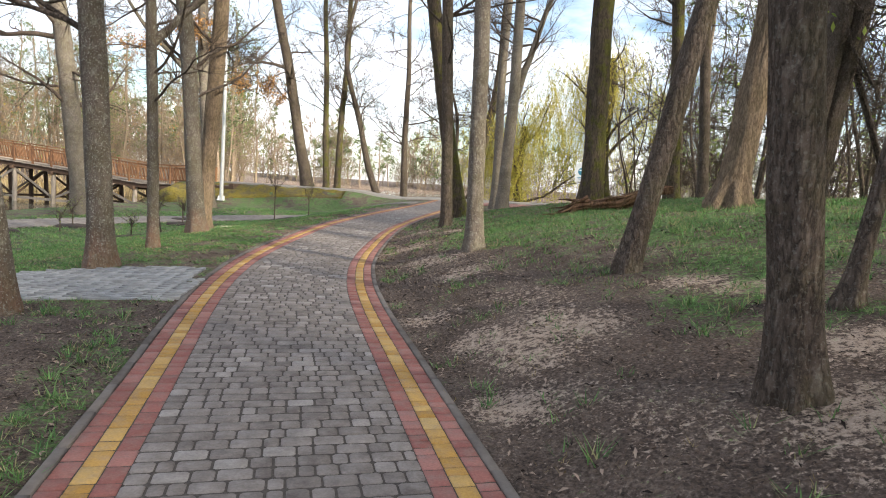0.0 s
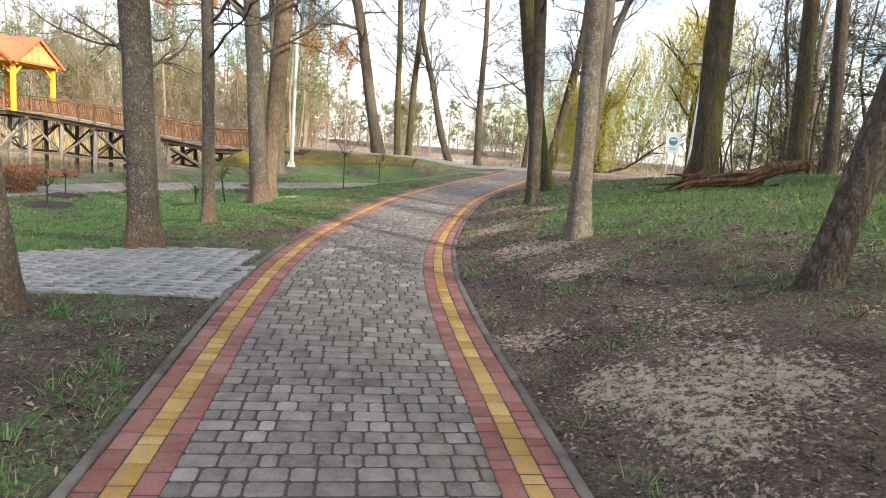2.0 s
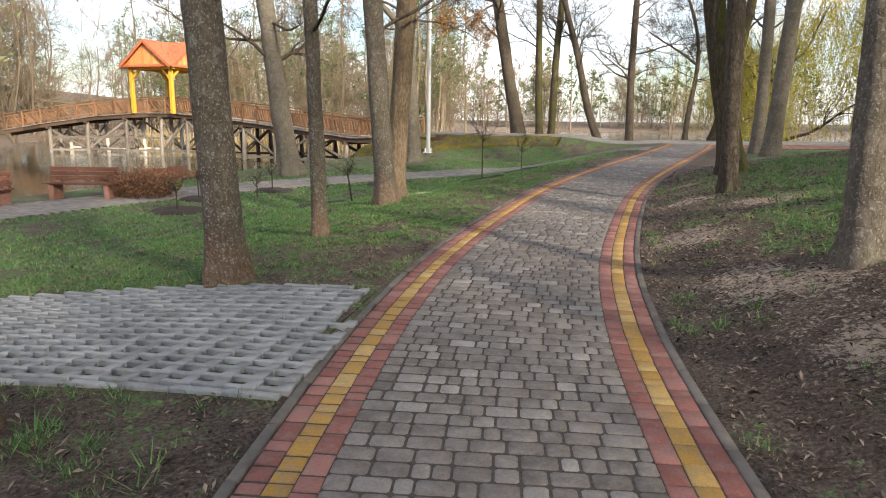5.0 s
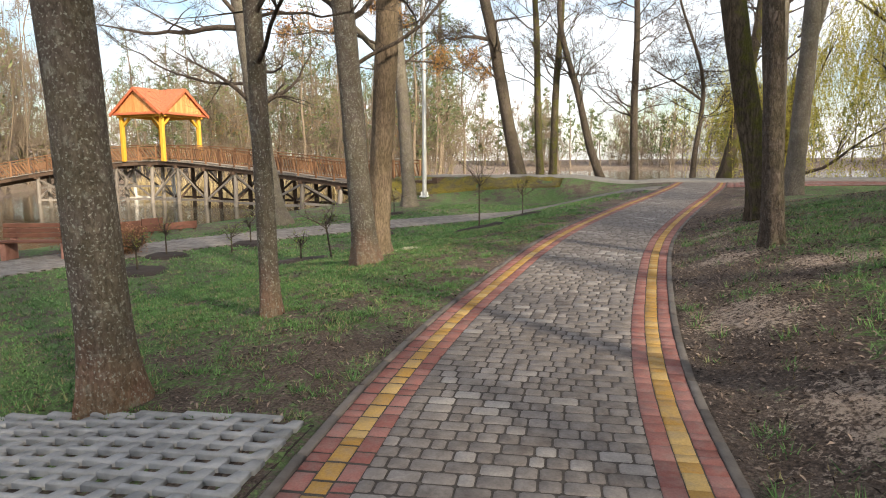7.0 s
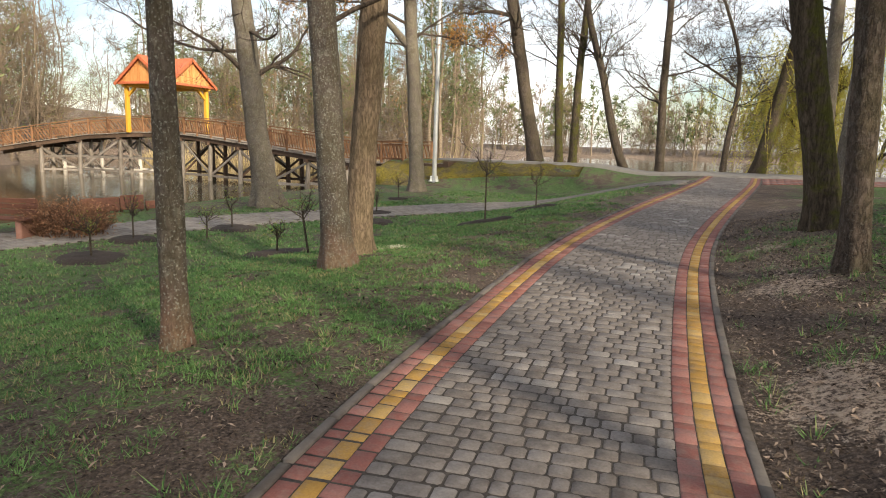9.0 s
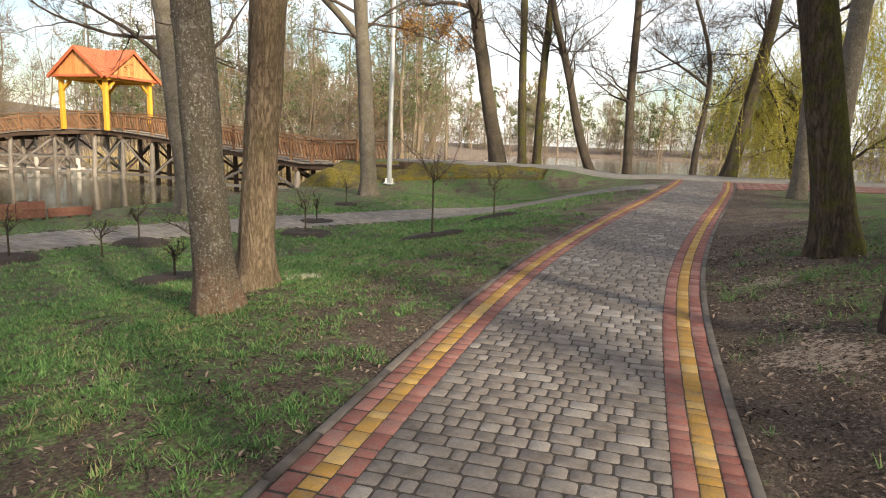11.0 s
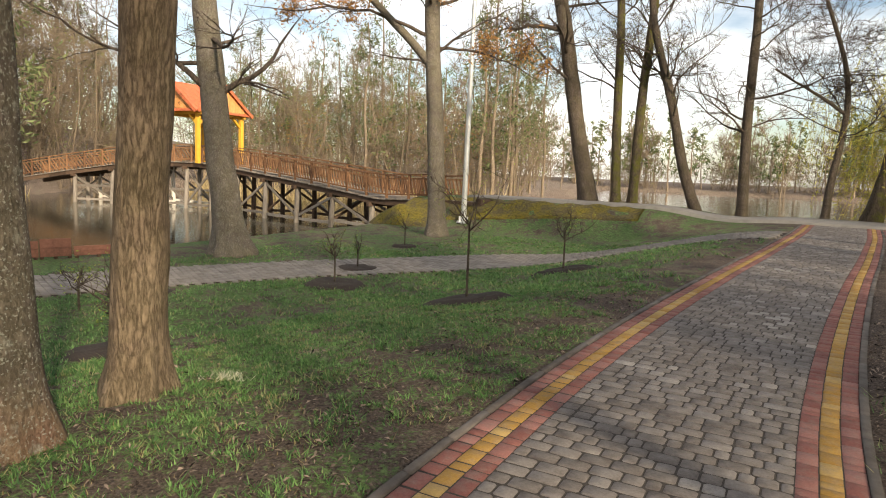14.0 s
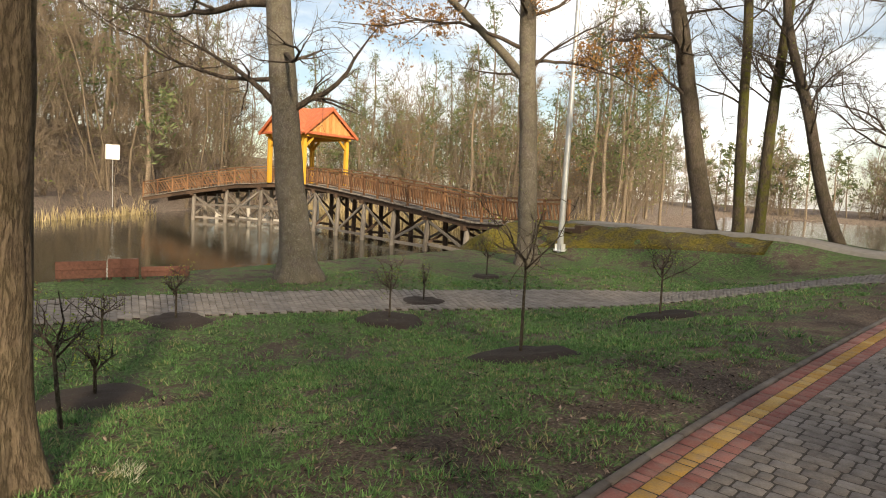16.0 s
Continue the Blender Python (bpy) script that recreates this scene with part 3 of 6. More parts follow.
def leaves(rng, places, size, per, spread, stretch=1.6):
    """Folded leaves (two triangles each) scattered round the places."""
    c = np.repeat(np.asarray(places), per, axis=0)
    n = len(c)
    c = c + rng.normal(0, spread, (n, 3))
    a = rng.normal(0, 1, (n, 3))
    a /= np.linalg.norm(a, axis=1)[:, None]
    b = np.cross(a, rng.normal(0, 1, (n, 3)))
    b /= np.linalg.norm(b, axis=1)[:, None] + 1e-9
    up = np.cross(a, b)
    s = size * rng.uniform(0.6, 1.3, (n, 1))
    v = np.stack([c - a * s * stretch, c + b * s * 0.6 + up * s * 0.2, c + a * s * stretch, c - b * s * 0.6 + up * s * 0.2], axis=1).reshape(-1, 3)
    k = np.arange(n)[:, None] * 4
    f = np.concatenate([k + np.array([[0, 1, 2]]), k + np.array([[0, 2, 3]])])
    return v, f


def spikes(rng, base, way, length, r):
    """Fine twigs: slender three-sided cones from base along way."""
    base, way = np.asarray(base, dtype=float), np.asarray(way, dtype=float)
    n = len(base)
    way = way / (np.linalg.norm(way, axis=1)[:, None] + 1e-9)
    a = np.cross(way, np.array([0.31, 0.17, 0.93]))
    a /= np.linalg.norm(a, axis=1)[:, None] + 1e-9
    c = np.cross(way, a)
    ln = length * rng.uniform(0.5, 1.3, (n, 1))
    ring = [base + r * (math.cos(k) * a + math.sin(k) * c) for k in (0.0, 2.094, 4.189)]
    v = np.stack(ring + [base + way * ln], axis=1).reshape(-1, 3)
    k = np.arange(n)[:, None] * 4
    f = np.concatenate([k + np.array([[0, 1, 3]]), k + np.array([[1, 2, 3]]), k + np.array([[2, 0, 3]])])
    return v, f


def bark_wobble(seed, flare=0.5, lobes=5, ridge=0.03, r=0.2):
    rnd = random.Random(seed)
    ph = rnd.uniform(0, 6.28)

    def f(pts, th):
        out = np.ones((len(pts), len(th)))
        for i, p in enumerate(pts):
            z = max(p[2], 0)
            foot = math.exp(-z / (r * 1.1 + 0.08))
            for j, t in enumerate(th):
                lob = 0.5 + 0.5 * math.cos(lobes * t + ph + 0.8 * math.sin(2 * t + ph))
                nz = noise.noise((math.cos(t) * 1.1 + seed, math.sin(t) * 1.1, p[2] * 1.3))
                rd = noise.noise((math.cos(t) * 7 + seed, math.sin(t) * 7, p[2] * 1.5))
                out[i, j] = 1 + flare * foot * (0.35 + lob) + 0.10 * nz + ridge * rd
        return out
    return f


def trunk_line(rng, height, r, lean, sway=0.10, rings=48, taper=0.55, curve=(0.0, 0.0)):
    s = (np.linspace(0, 1, rings) ** 1.35)
    z = s * height
    ph = rng.uniform(0, 6.28, 4)
    x = lean[0] * z + curve[0] * np.sin(s * math.pi) * height + sway * (np.sin(z * 0.75 + ph[0]) - math.sin(ph[0])) * 0.6 * s ** 0.5
    y = lean[1] * z + curve[1] * np.sin(s * math.pi) * height + sway * (np.sin(z * 0.65 + ph[1]) - math.sin(ph[1])) * 0.6 * s ** 0.5
    rr = r * (1 - (1 - taper) * s)
    z = z.copy()
    z[0] = -0.25
    return np.stack([x, y, z], axis=1), rr


def make_tree(name, x, y, r, lean, height, label, mat, seed, category="tree", first=0.42, reach=3.5, limbs=13, depth=3, twigs=4, sides=22, flare=0.5, ridge=0.04, taper=0.45,
              sway=0.10, curve=(0, 0), forks=(), buds=0, up=0.55, twig_mat=None, group="park trees", lobes=5, thin=1.0, low=(), dry=0, spray=4):
    """A bare spring tree: trunk, limbs with twigs, and buds where it has them. forks: (height share, way, length, radius share); low: (height, way, length, radius) of limbs."""
    rng = np.random.default_rng(seed)
    z = land_height(x, y)
    tr = thing(name, x, y, z, label, category, group)
    line, rad = trunk_line(rng, height, r, lean, sway, 56, taper, curve)
    pieces = [tube(line, rad, sides, bark_wobble(seed, flare, lobes, ridge, r))]
    crowns, tips = crown_of(rng, line, rad, first, reach, limbs, depth, up, twigs, thin=thin, limb_scale=0.24, fin=3)
    for share, way, length, rs in forks:
        k = min(int(share ** (1 / 1.35) * (len(line) - 1)), len(line) - 2)
        p, q = limb_line(rng, line[k], way, length, rad[k] * rs, rad[k] * rs * 0.35, 16, 0.14, 0.12)
        pieces.append(tube(p, q, max(sides - 8, 8)))
        c2, t2 = crown_of(rng, p, q, 0.3, reach * 0.8, max(limbs // 2, 4), depth, up, twigs, thin=thin)
        crowns += c2
        tips += t2
    dry_tips = []
    for h, way, length, lr in low:
        k = int(np.argmin(np.abs(line[:, 2] - h)))
        p, q = limb_line(rng, line[k], way, length, lr, 0.008, 14, 0.34, 0.0)
        crowns.append(tube(p, q, 8))
        c2, t2 = crown_of(rng, p, q, 0.2, length * 0.42, 9, 3, 0.1, 4, thin=0.9, limb_scale=0.5)
        crowns += c2
        tips += t2
        dry_tips += [t for t, _ in t2]
    v, f = joined(pieces)
    link_mesh("trunk", mesh_from("trunk", v, f, False), mat, tr)
    v, f = joined(crowns)
    link_mesh("crown", mesh_from("crown", v, f, False), twig_mat or M_TWIG, tr)
    tb = np.repeat(np.array([t for t, _ in tips]), spray, axis=0)
    tw = np.repeat(np.array([w / (np.linalg.norm(w) + 1e-9) for _, w in tips]), spray, axis=0)
    v, f = spikes(rng, tb, tw + rng.normal(0, 0.55, tw.shape) * np.array([1, 1, 0.6]), 0.42, 0.0042 * thin)
    link_mesh("twig_spray", mesh_from("twig_spray", v, f), M_TWIG, tr, "fine bare twig ends")["kind"] = "stuff"
    if buds:
        v, f = leaves(rng, [t for t, _ in tips], 0.022, buds, 0.10)
        link_mesh("foliage", mesh_from("foliage", v, f), M_BUD, tr, "sparse fresh yellow-green leaf buds")
    if dry:
        v, f = leaves(rng, dry_tips, 0.045, dry, 0.13)
        link_mesh("dry_leaves", mesh_from("dry_leaves", v, f), M_OAKLEAF, tr, "orange-brown dead leaves still hanging")
    return tr


make_tree("park_tree", -5.43, 11.03, 0.178, (-0.030, -0.012), 12, "bare tree, grey lichen-flecked bark and reddish worn foot, standing in lawn", M_BARK_GREY, 11, flare=0.45, taper=0.75, first=0.34, sway=0.12, low=((4.3, (-0.8, 0.5, 0.35), 3.6, 0.07), (3.2, (-0.9, -0.1, 0.5), 3.0, 0.05)))
make_tree("park_tree", -6.10, 13.5, 0.105, (-0.012, -0.006), 9, "slender grey tree forking above head height on the lawn", M_BARK_GREY, 12, flare=0.35, taper=0.7, first=0.4, forks=((0.42, (0.75, 0.35, 1.0), 3.5, 0.8),), sway=0.08)
make_tree("park_tree", -7.02, 17.0, 0.19, (-0.085, -0.03), 13, "leaning smooth-barked tree with reddish foot, paired with another trunk", M_BARK_GREY, 13, flare=0.55, taper=0.72, first=0.36)
make_tree("park_tree", -7.45, 18.07, 0.20, (0.055, 0.02), 14, "tall tree with ridged brown bark beside a paired trunk", M_BARK_RIDGED, 14, flare=0.6, taper=0.8, ridge=0.10, sides=44, first=0.4, low=((6.0, (-1, 0.2, 0.1), 4.5, 0.06), (4.6, (-0.9, 0.6, 0.1), 4.0, 0.05)))
make_tree("park_tree", -4.52, 8.1, 0.168, (-0.105, -0.045), 12, "leaning grey tree with lichen, bark scar near its reddish foot", M_BARK_GREY, 15, flare=0.4, taper=0.75, first=0.42)
make_tree("park_tree", -16.5, 26.4, 0.37, (-0.105, -0.060), 16, "tall leaning tree with smooth pale-grey bark on the lawn", M_BARK_SMOOTH, 16, flare=0.75, taper=0.6, first=0.35, lobes=6, low=((6.6, (-0.95, -0.45, 0.1), 6.5, 0.11), (5.0, (-0.8, -0.6, -0.05), 5.0, 0.06), (7.2, (-0.6, -0.8, 0.2), 6.0, 0.08)))
make_tree("park_tree", -15.2, 34.3, 0.31, (-0.045, -0.030), 17, "tall grey tree with orange-brown leaves still hanging, beside the pole", M_BARK_SMOOTH, 17, flare=0.5, taper=0.65, first=0.46, forks=((0.36, (-0.75, -0.5, 1.0), 6, 0.6),), low=((6.9, (-0.75, -0.65, 0.05), 6.5, 0.07), (6.5, (0.75, 0.6, 0.1), 4.2, 0.06), (8.0, (0.3, -0.9, 0.2), 4.0, 0.05)), dry=5)
make_tree("lakeside_tree", -12.4, 42.0, 0.37, (-0.185, -0.08), 17, "thick leaning lakeside tree with dark furrowed bark", M_BARK_DARK, 18, flare=0.3, taper=0.55, first=0.40, limbs=22, reach=3.2, twigs=5, thin=1.6, group="lakeside trees", low=((7.2, (-0.9, -0.5, 0.3), 4.0, 0.12),))
make_tree("lakeside_tree", -11.1, 41.6, 0.20, (-0.035, -0.02), 17, "slim lakeside alder with budding crown", M_BARK_MOSSY, 19, flare=0.25, taper=0.5, first=0.36, buds=1, limbs=22, reach=3.2, twigs=5, thin=1.6, group="lakeside trees")
make_tree("lakeside_tree", -10.5, 41.9, 0.205, (0.035, 0.015), 17, "slim lakeside alder with budding crown", M_BARK_MOSSY, 20, flare=0.25, taper=0.5, first=0.38, buds=1, limbs=22, reach=3.2, twigs=5, thin=1.6, group="lakeside trees")
make_tree("lakeside_tree", -8.0, 42.3, 0.22, (-0.17, -0.10), 12, "crooked lakeside tree bowed over with thin fresh leaves", M_BARK_DARK, 21, flare=0.2, taper=0.4, first=0.42, curve=(-0.07, -0.04), buds=1, limbs=22, reach=3.2, twigs=5, thin=1.6, group="lakeside trees", sway=0.5)
make_tree("lakeside_tree", -6.45, 43.2, 0.215, (-0.01, -0.005), 16, "slim dark lakeside tree with flat spreading twigs", M_BARK_DARK, 22, flare=0.2, taper=0.4, first=0.28, up=0.1, limbs=20, reach=4.2, twigs=5, thin=1.6, group="lakeside trees", sway=0.12)
make_tree("lakeside_tree", -3.6, 43.6, 0.15, (-0.10, -0.05), 9, "thin crooked lakeside tree with forked top", M_BARK_DARK, 23, flare=0.2, taper=0.35, first=0.45, curve=(0.05, 0.03), up=0.2, forks=((0.45, (-0.9, -0.3, 0.6), 3.2, 0.7),), limbs=22, reach=3.2, twigs=5, thin=1.6, group="lakeside trees", sway=0.4)
make_tree("lakeside_tree", -2.1, 43.4, 0.30, (0.10, 0.03), 15, "stout lakeside tree leaning over the water", M_BARK_MOSSY, 24, flare=0.35, taper=0.5, first=0.45, curve=(0.03, 0), limbs=22, reach=3.2, twigs=5, thin=1.6, group="lakeside trees")
make_tree("park_tree", -1.12, 17.6, 0.135, (-0.045, -0.02), 12, "dark-barked tree standing beside the worn path edge", M_BARK_DARK, 25, flare=0.35, taper=0.8, first=0.42, sides=26, ridge=0.06, sway=0.06)
make_tree("park_tree", -1.08, 21.0, 0.225, (-0.185, -0.06), 13, "leaning dark tree with yellow-green moss on its trunk", M_BARK_MOSSY, 26, flare=0.55, taper=0.65, first=0.42, ridge=0.07, sides=32)
make_tree("park_tree", 0.05, 30.5, 0.27, (0.02, -0.01), 14, "grey tree forking upright near the path junction", M_BARK_SMOOTH, 27, flare=0.4, taper=0.6, first=0.45, forks=((0.32, (0.22, 0.05, 1.0), 7, 0.75),))
make_tree("park_tree", -0.15, 12.05, 0.122, (-0.045, -0.007), 13, "upright smooth grey tree with rooty foot by the sandy path edge", M_BARK_SMOOTH, 28, flare=0.6, taper=0.8, first=0.42, ridge=0.03, lobes=4, forks=((0.45, (0.35, 0.1, 1.0), 5, 0.7),))
make_tree("park_tree", -0.35, 33.0, 0.22, (0.0, 0.01), 14, "upright smooth grey tree beside a paired trunk", M_BARK_SMOOTH, 29, flare=0.35, taper=0.65, first=0.42)
make_tree("park_tree", 2.35, 18.6, 0.265, (-0.007, 0.0), 15, "thick mossy tree with deeply ridged bark on the mound", M_BARK_MOSSY, 30, flare=0.5, taper=0.75, ridge=0.12, sides=48, first=0.4)
make_tree("park_tree", 5.0, 21.6, 0.19, (-0.06, 0.0), 14, "straight dark tree on top of the mound", M_BARK_MOSSY, 31, flare=0.4, taper=0.7, first=0.45)
make_tree("park_tree", 6.2, 22.8, 0.165, (-0.06, 0.0), 14, "straight dark tree on top of the mound", M_BARK_DARK, 32, flare=0.4, taper=0.7, first=0.45)
make_tree("park_tree", 1.57, 9.1, 0.115, (0.263, 0.04), 11, "strongly leaning dark tree rooted in the grassy mound", M_BARK_DARK, 33, flare=0.45, taper=0.8, first=0.5, ridge=0.06, sides=28, curve=(-0.015, 0))
make_tree("park_tree", 3.72, 12.8, 0.215, (0.11, 0.015), 15, "thick tree with ridged bark and spreading root flare", M_BARK_RIDGED, 34, flare=0.85, taper=0.72, ridge=0.14, sides=52, first=0.4, lobes=6)
make_tree("park_tree", 1.92, 6.0, 0.132, (-0.095, -0.01), 13, "dark rough-barked tree standing in trodden soil", M_BARK_DARK, 35, flare=0.5, taper=0.9, ridge=0.12, sides=44, first=0.45)
make_tree("park_tree", 6.75, 17.7, 0.25, (0.12, 0.02), 14, "dark furrowed tree leaning on top of the mound", M_BARK_DARK, 37, flare=0.6, taper=0.7, ridge=0.10, sides=36, first=0.45)
make_tree("park_tree", 7.25, 18.0, 0.24, (0.13, 0.0), 14, "dark furrowed tree leaning beside its twin on the mound", M_BARK_DARK, 38, flare=0.5, taper=0.7, ridge=0.10, sides=36, first=0.45)
make_tree("park_tree", 2.75, 7.2, 0.065, (0.06, 0.01), 5, "thin dark crooked tree on the sandy slope", M_BARK_DARK, 36, flare=0.9, taper=0.6, first=0.6, limbs=5, curve=(0.03, 0))


def sapling(name, x, y, h, seed, label, spread=0.5, pit=0.5, lean=(0, 0)):
    rng = np.random.default_rng(seed)
    z = land_height(x, y)
    s = thing(name, x, y, z, label, "young tree", "planted saplings")
    line, rad = trunk_line(rng, h * 0.55, 0.022, lean, 0.03, 12, 0.7)
    pcs = [tube(line, rad, 7)]
    top = line[-1]
    crown = []
    tips = []
    for k in range(6):
        a = k * 1.05 + rng.uniform(-0.3, 0.3)
        p, q = limb_line(rng, top - np.array([0, 0, rng.uniform(0, 0.18)]), (math.cos(a) * 0.8, math.sin(a) * 0.8, 0.9), h * rng.uniform(0.35, 0.55), 0.012, 0.004, 8, 0.35, 0.2)
        crown.append(tube(p, q, 5))
        for _ in range(7):
            i = rng.integers(1, len(p) - 1)
            w = rng.normal(0, 1, 3) * spread
            w[2] += 0.3
            p1, q1 = limb_line(rng, p[i], w, h * rng.uniform(0.12, 0.3), 0.006, 0.002, 5, 0.4, 0.1)
            crown.append(tube(p1, q1, 3))
            tips += [p1[-1], p1[-2]]
    v, f = joined(pcs)
    link_mesh("trunk", mesh_from("trunk", v, f, False), M_BARK_DARK, s)
    v, f = joined(crown)
    link_mesh("crown", mesh_from("crown", v, f, False), M_TWIG, s)
    v, f = leaves(rng, tips, 0.011, 2, 0.03)
    link_mesh("foliage", mesh_from("foliage", v, f), M_BUD, s, "tiny green leaf buds")
    if pit:
        ring = []
        for k in range(5):
            rr = pit * (1 - k * 0.22)
            for j in range(22):
                a = j * 2 * math.pi / 22
                wob = 1 + 0.22 * noise.noise((math.cos(a) * 1.6 + seed, math.sin(a) * 1.6, k * 0.3))
                px, py = math.cos(a) * rr * wob * 1.15, math.sin(a) * rr * wob
                hz = land_height(x + px, y + py) - z + (0.0 if k == 0 else 0.03 + 0.03 * noise.noise((px * 6, py * 6, seed)))
                ring.append((px, py, hz + (0.0 if k == 0 else 0.03)))
        ring.append((0, 0, 0.06))
        fs = [(k * 22 + j, k * 22 + (j + 1) % 22, (k + 1) * 22 + (j + 1) % 22, (k + 1) * 22 + j) for k in range(4) for j in range(22)]
        ts = [(88 + j, 88 + (j + 1) % 22, 110) for j in range(22)]
        link_mesh("soil_ring", mesh_from("soil_ring", np.array(ring), [np.array(fs), np.array(ts)], False), M_SOIL, s, "dark dug soil ring round the stem")
    return s


SAP = "bare budding sapling planted in a ring of dug soil"
for i, (sx, sy, sh, pit) in enumerate([(-7.55, 23.45, 2.1, 0.62), (-7.75, 27.8, 1.5, 0.55), (-11.7, 25.1, 1.3, 0.62), (-13.9, 22.1, 1.1, 0.55), (-13.3, 20.7, 0.9, 0), (-10.3, 19.6, 0.8, 0.6), (-14.2, 31.0, 1.2, 0.35), (-12.6, 26.9, 0.9, 0.5), (-14.5, 19.7, 1.2, 0.5), (-13.4, 17.9, 1.1, 0.6)]):
    sapling("sapling", sx, sy, sh, 60 + i, SAP if pit else "thin bare sapling stem in the lawn", pit=pit)
sapling("shrub_stem", -9.0, 18.9, 1.3, 80, "dark crooked cut shrub stem in the lawn", 0.35, 0, (-0.15, -0.05))


# ---- woods ----
def quads_to_tris(f):
    return np.concatenate([f[:, [0, 1, 2]], f[:, [0, 2, 3]]]) if f.shape[1] == 4 else f


def wood_tree(seed, height, r, first=0.25, reach=3.0, limbs=14, branches=5, twigs=8, twig=0.9, twig_r=0.012, segs=4, stems=1):
    """A bare wood tree: one or more wavering stems, limbs, branches and many fine twigs; all triangles."""
    rng = np.random.default_rng(seed)
    pcs, tb, tw = [], [], []
    for s in range(stems):
        lean = rng.normal(0, 0.05 if stems == 1 else 0.16, 2)
        line, rad = trunk_line(rng, height * (1 - 0.12 * s), r * (1 - 0.2 * s), lean, 0.55, 11, 0.18)
        pcs.append(tube(line, rad, 5))
        for h in sorted(rng.uniform(first, 1.0, limbs // stems)):
            k = min(int(h * 10), 9)
            base = line[k] + (line[k + 1] - line[k]) * (h * 10 - k)
            a = rng.uniform(0, 6.28)
            ln = reach * (1.15 - 0.65 * h) * rng.uniform(0.6, 1.2)
            p, q = limb_line(rng, base, (math.cos(a), math.sin(a), rng.uniform(0.0, 0.9)), ln, max(rad[k] * 0.42, 0.018), 0.010, segs, 0.4, 0.35)
            pcs.append(tube(p, q, 3))
            lines = [p]
            for _ in range(branches):
                i = rng.integers(1, len(p) - 1)
                w = (p[i + 1] - p[i]) / np.linalg.norm(p[i + 1] - p[i]) + rng.normal(0, 0.6, 3)
                p1, q1 = limb_line(rng, p[i], w, ln * rng.uniform(0.35, 0.65), 0.018, 0.008, 2, 0.35, 0.25)
                pcs.append(tube(p1, q1, 3))
                lines.append(p1)
            for p1 in lines:
                for _ in range(twigs):
                    i = rng.integers(0, len(p1) - 1)
                    d = p1[i + 1] - p1[i]
                    tb.append(p1[i] + d * rng.uniform(0.1, 1.0))
                    w = d / np.linalg.norm(d) + rng.normal(0, 0.55, 3)
                    w[2] += 0.15
                    tw.append(w)
    sp = spikes(rng, tb, tw, twig, twig_r)
    return joined([(v, quads_to_tris(f)) for v, f in pcs] + [sp]), None


def pine_tree(seed, height, branches=26, clumps=3, per=11, size=0.085):
    """A pine: bare lower trunk, irregular tiers of boughs with clumps of needles."""
    rng = np.random.default_rng(seed)
    line, rad = trunk_line(rng, height, 0.17, rng.normal(0, 0.02, 2), 0.3, 10, 0.3)
    pcs, places = [tube(line, rad, 6)], []
    for k in range(branches):
        h = 0.28 + 0.72 * (k + rng.uniform(0, 1)) / branches
        i = min(int(h * 9), 8)
        a = rng.uniform(0, 6.28)
        ln = (2.9 * math.sin(min((1.04 - h) * 2.4, 1.5)) + 0.25) * rng.uniform(0.5, 1.25)
        base = line[i] + (line[i + 1] - line[i]) * (h * 9 - i)
        p, q = limb_line(rng, base, (math.cos(a), math.sin(a), 0.2), ln, 0.03, 0.01, 3, 0.25, 0.35)
        pcs.append(tube(p, q, 3))
        for t in np.linspace(0.55, 1, clumps):
            j = min(int(t * 3), 2)
            places.append(p[j] + (p[j + 1] - p[j]) * (t * 3 - j) + np.array([0, 0, 0.1]))
    return joined(pcs), leaves(rng, places, size, per, 0.26, 2.4)


WOOD_KINDS = [wood_tree(200 + i, hh, rr, 0.18, re, 15, 4, 8, 1.0, 0.013, 3, st) for i, (hh, rr, re, st) in enumerate([(13, 0.085, 3.6, 1), (15, 0.10, 4.0, 1), (12, 0.07, 3.4, 2), (14, 0.09, 4.2, 2), (9, 0.055, 3.0, 3)])]
PINE_KINDS = [pine_tree(230 + i, hh) for i, hh in enumerate((14, 17, 12, 15))]
FAR_KINDS = [wood_tree(220 + i, hh, rr, 0.10, re, 12, 2, 10, 1.5, 0.026, 2, st) for i, (hh, rr, re, st) in enumerate([(13, 0.09, 3.8, 1), (11, 0.07, 3.6, 2), (14, 0.09, 4.2, 1), (9, 0.06, 3.4, 2)])]
FAR_PINES = [pine_tree(236 + i, hh, 16, 2, 6, 0.22) for i, hh in enumerate((13, 15, 11))]
SHRUB_KINDS = [wood_tree(240 + i, hh, 0.03, 0.05, 1.7, 9, 1, 6, 0.7, 0.011, 2, 3) for i, hh in enumerate((3.0, 4.0, 2.4))]


def scatter(rng, spots, kinds):
    """Copies of the kinds' vertex arrays at the spots, joined."""
    pcs = []
    for x, y, s in spots:
        v, f = kinds[rng.integers(len(kinds))]
        a = rng.uniform(0, 6.28)
        ca, sa = math.cos(a), math.sin(a)
        w = v @ np.array([[ca, sa, 0], [-sa, ca, 0], [0, 0, 1]]) * (s * np.array([1, 1, rng.uniform(0.9, 1.15)]))
        pcs.append((w + np.array([x, y, ground_z(x, y) - 0.05]), f))
    return joined(pcs)


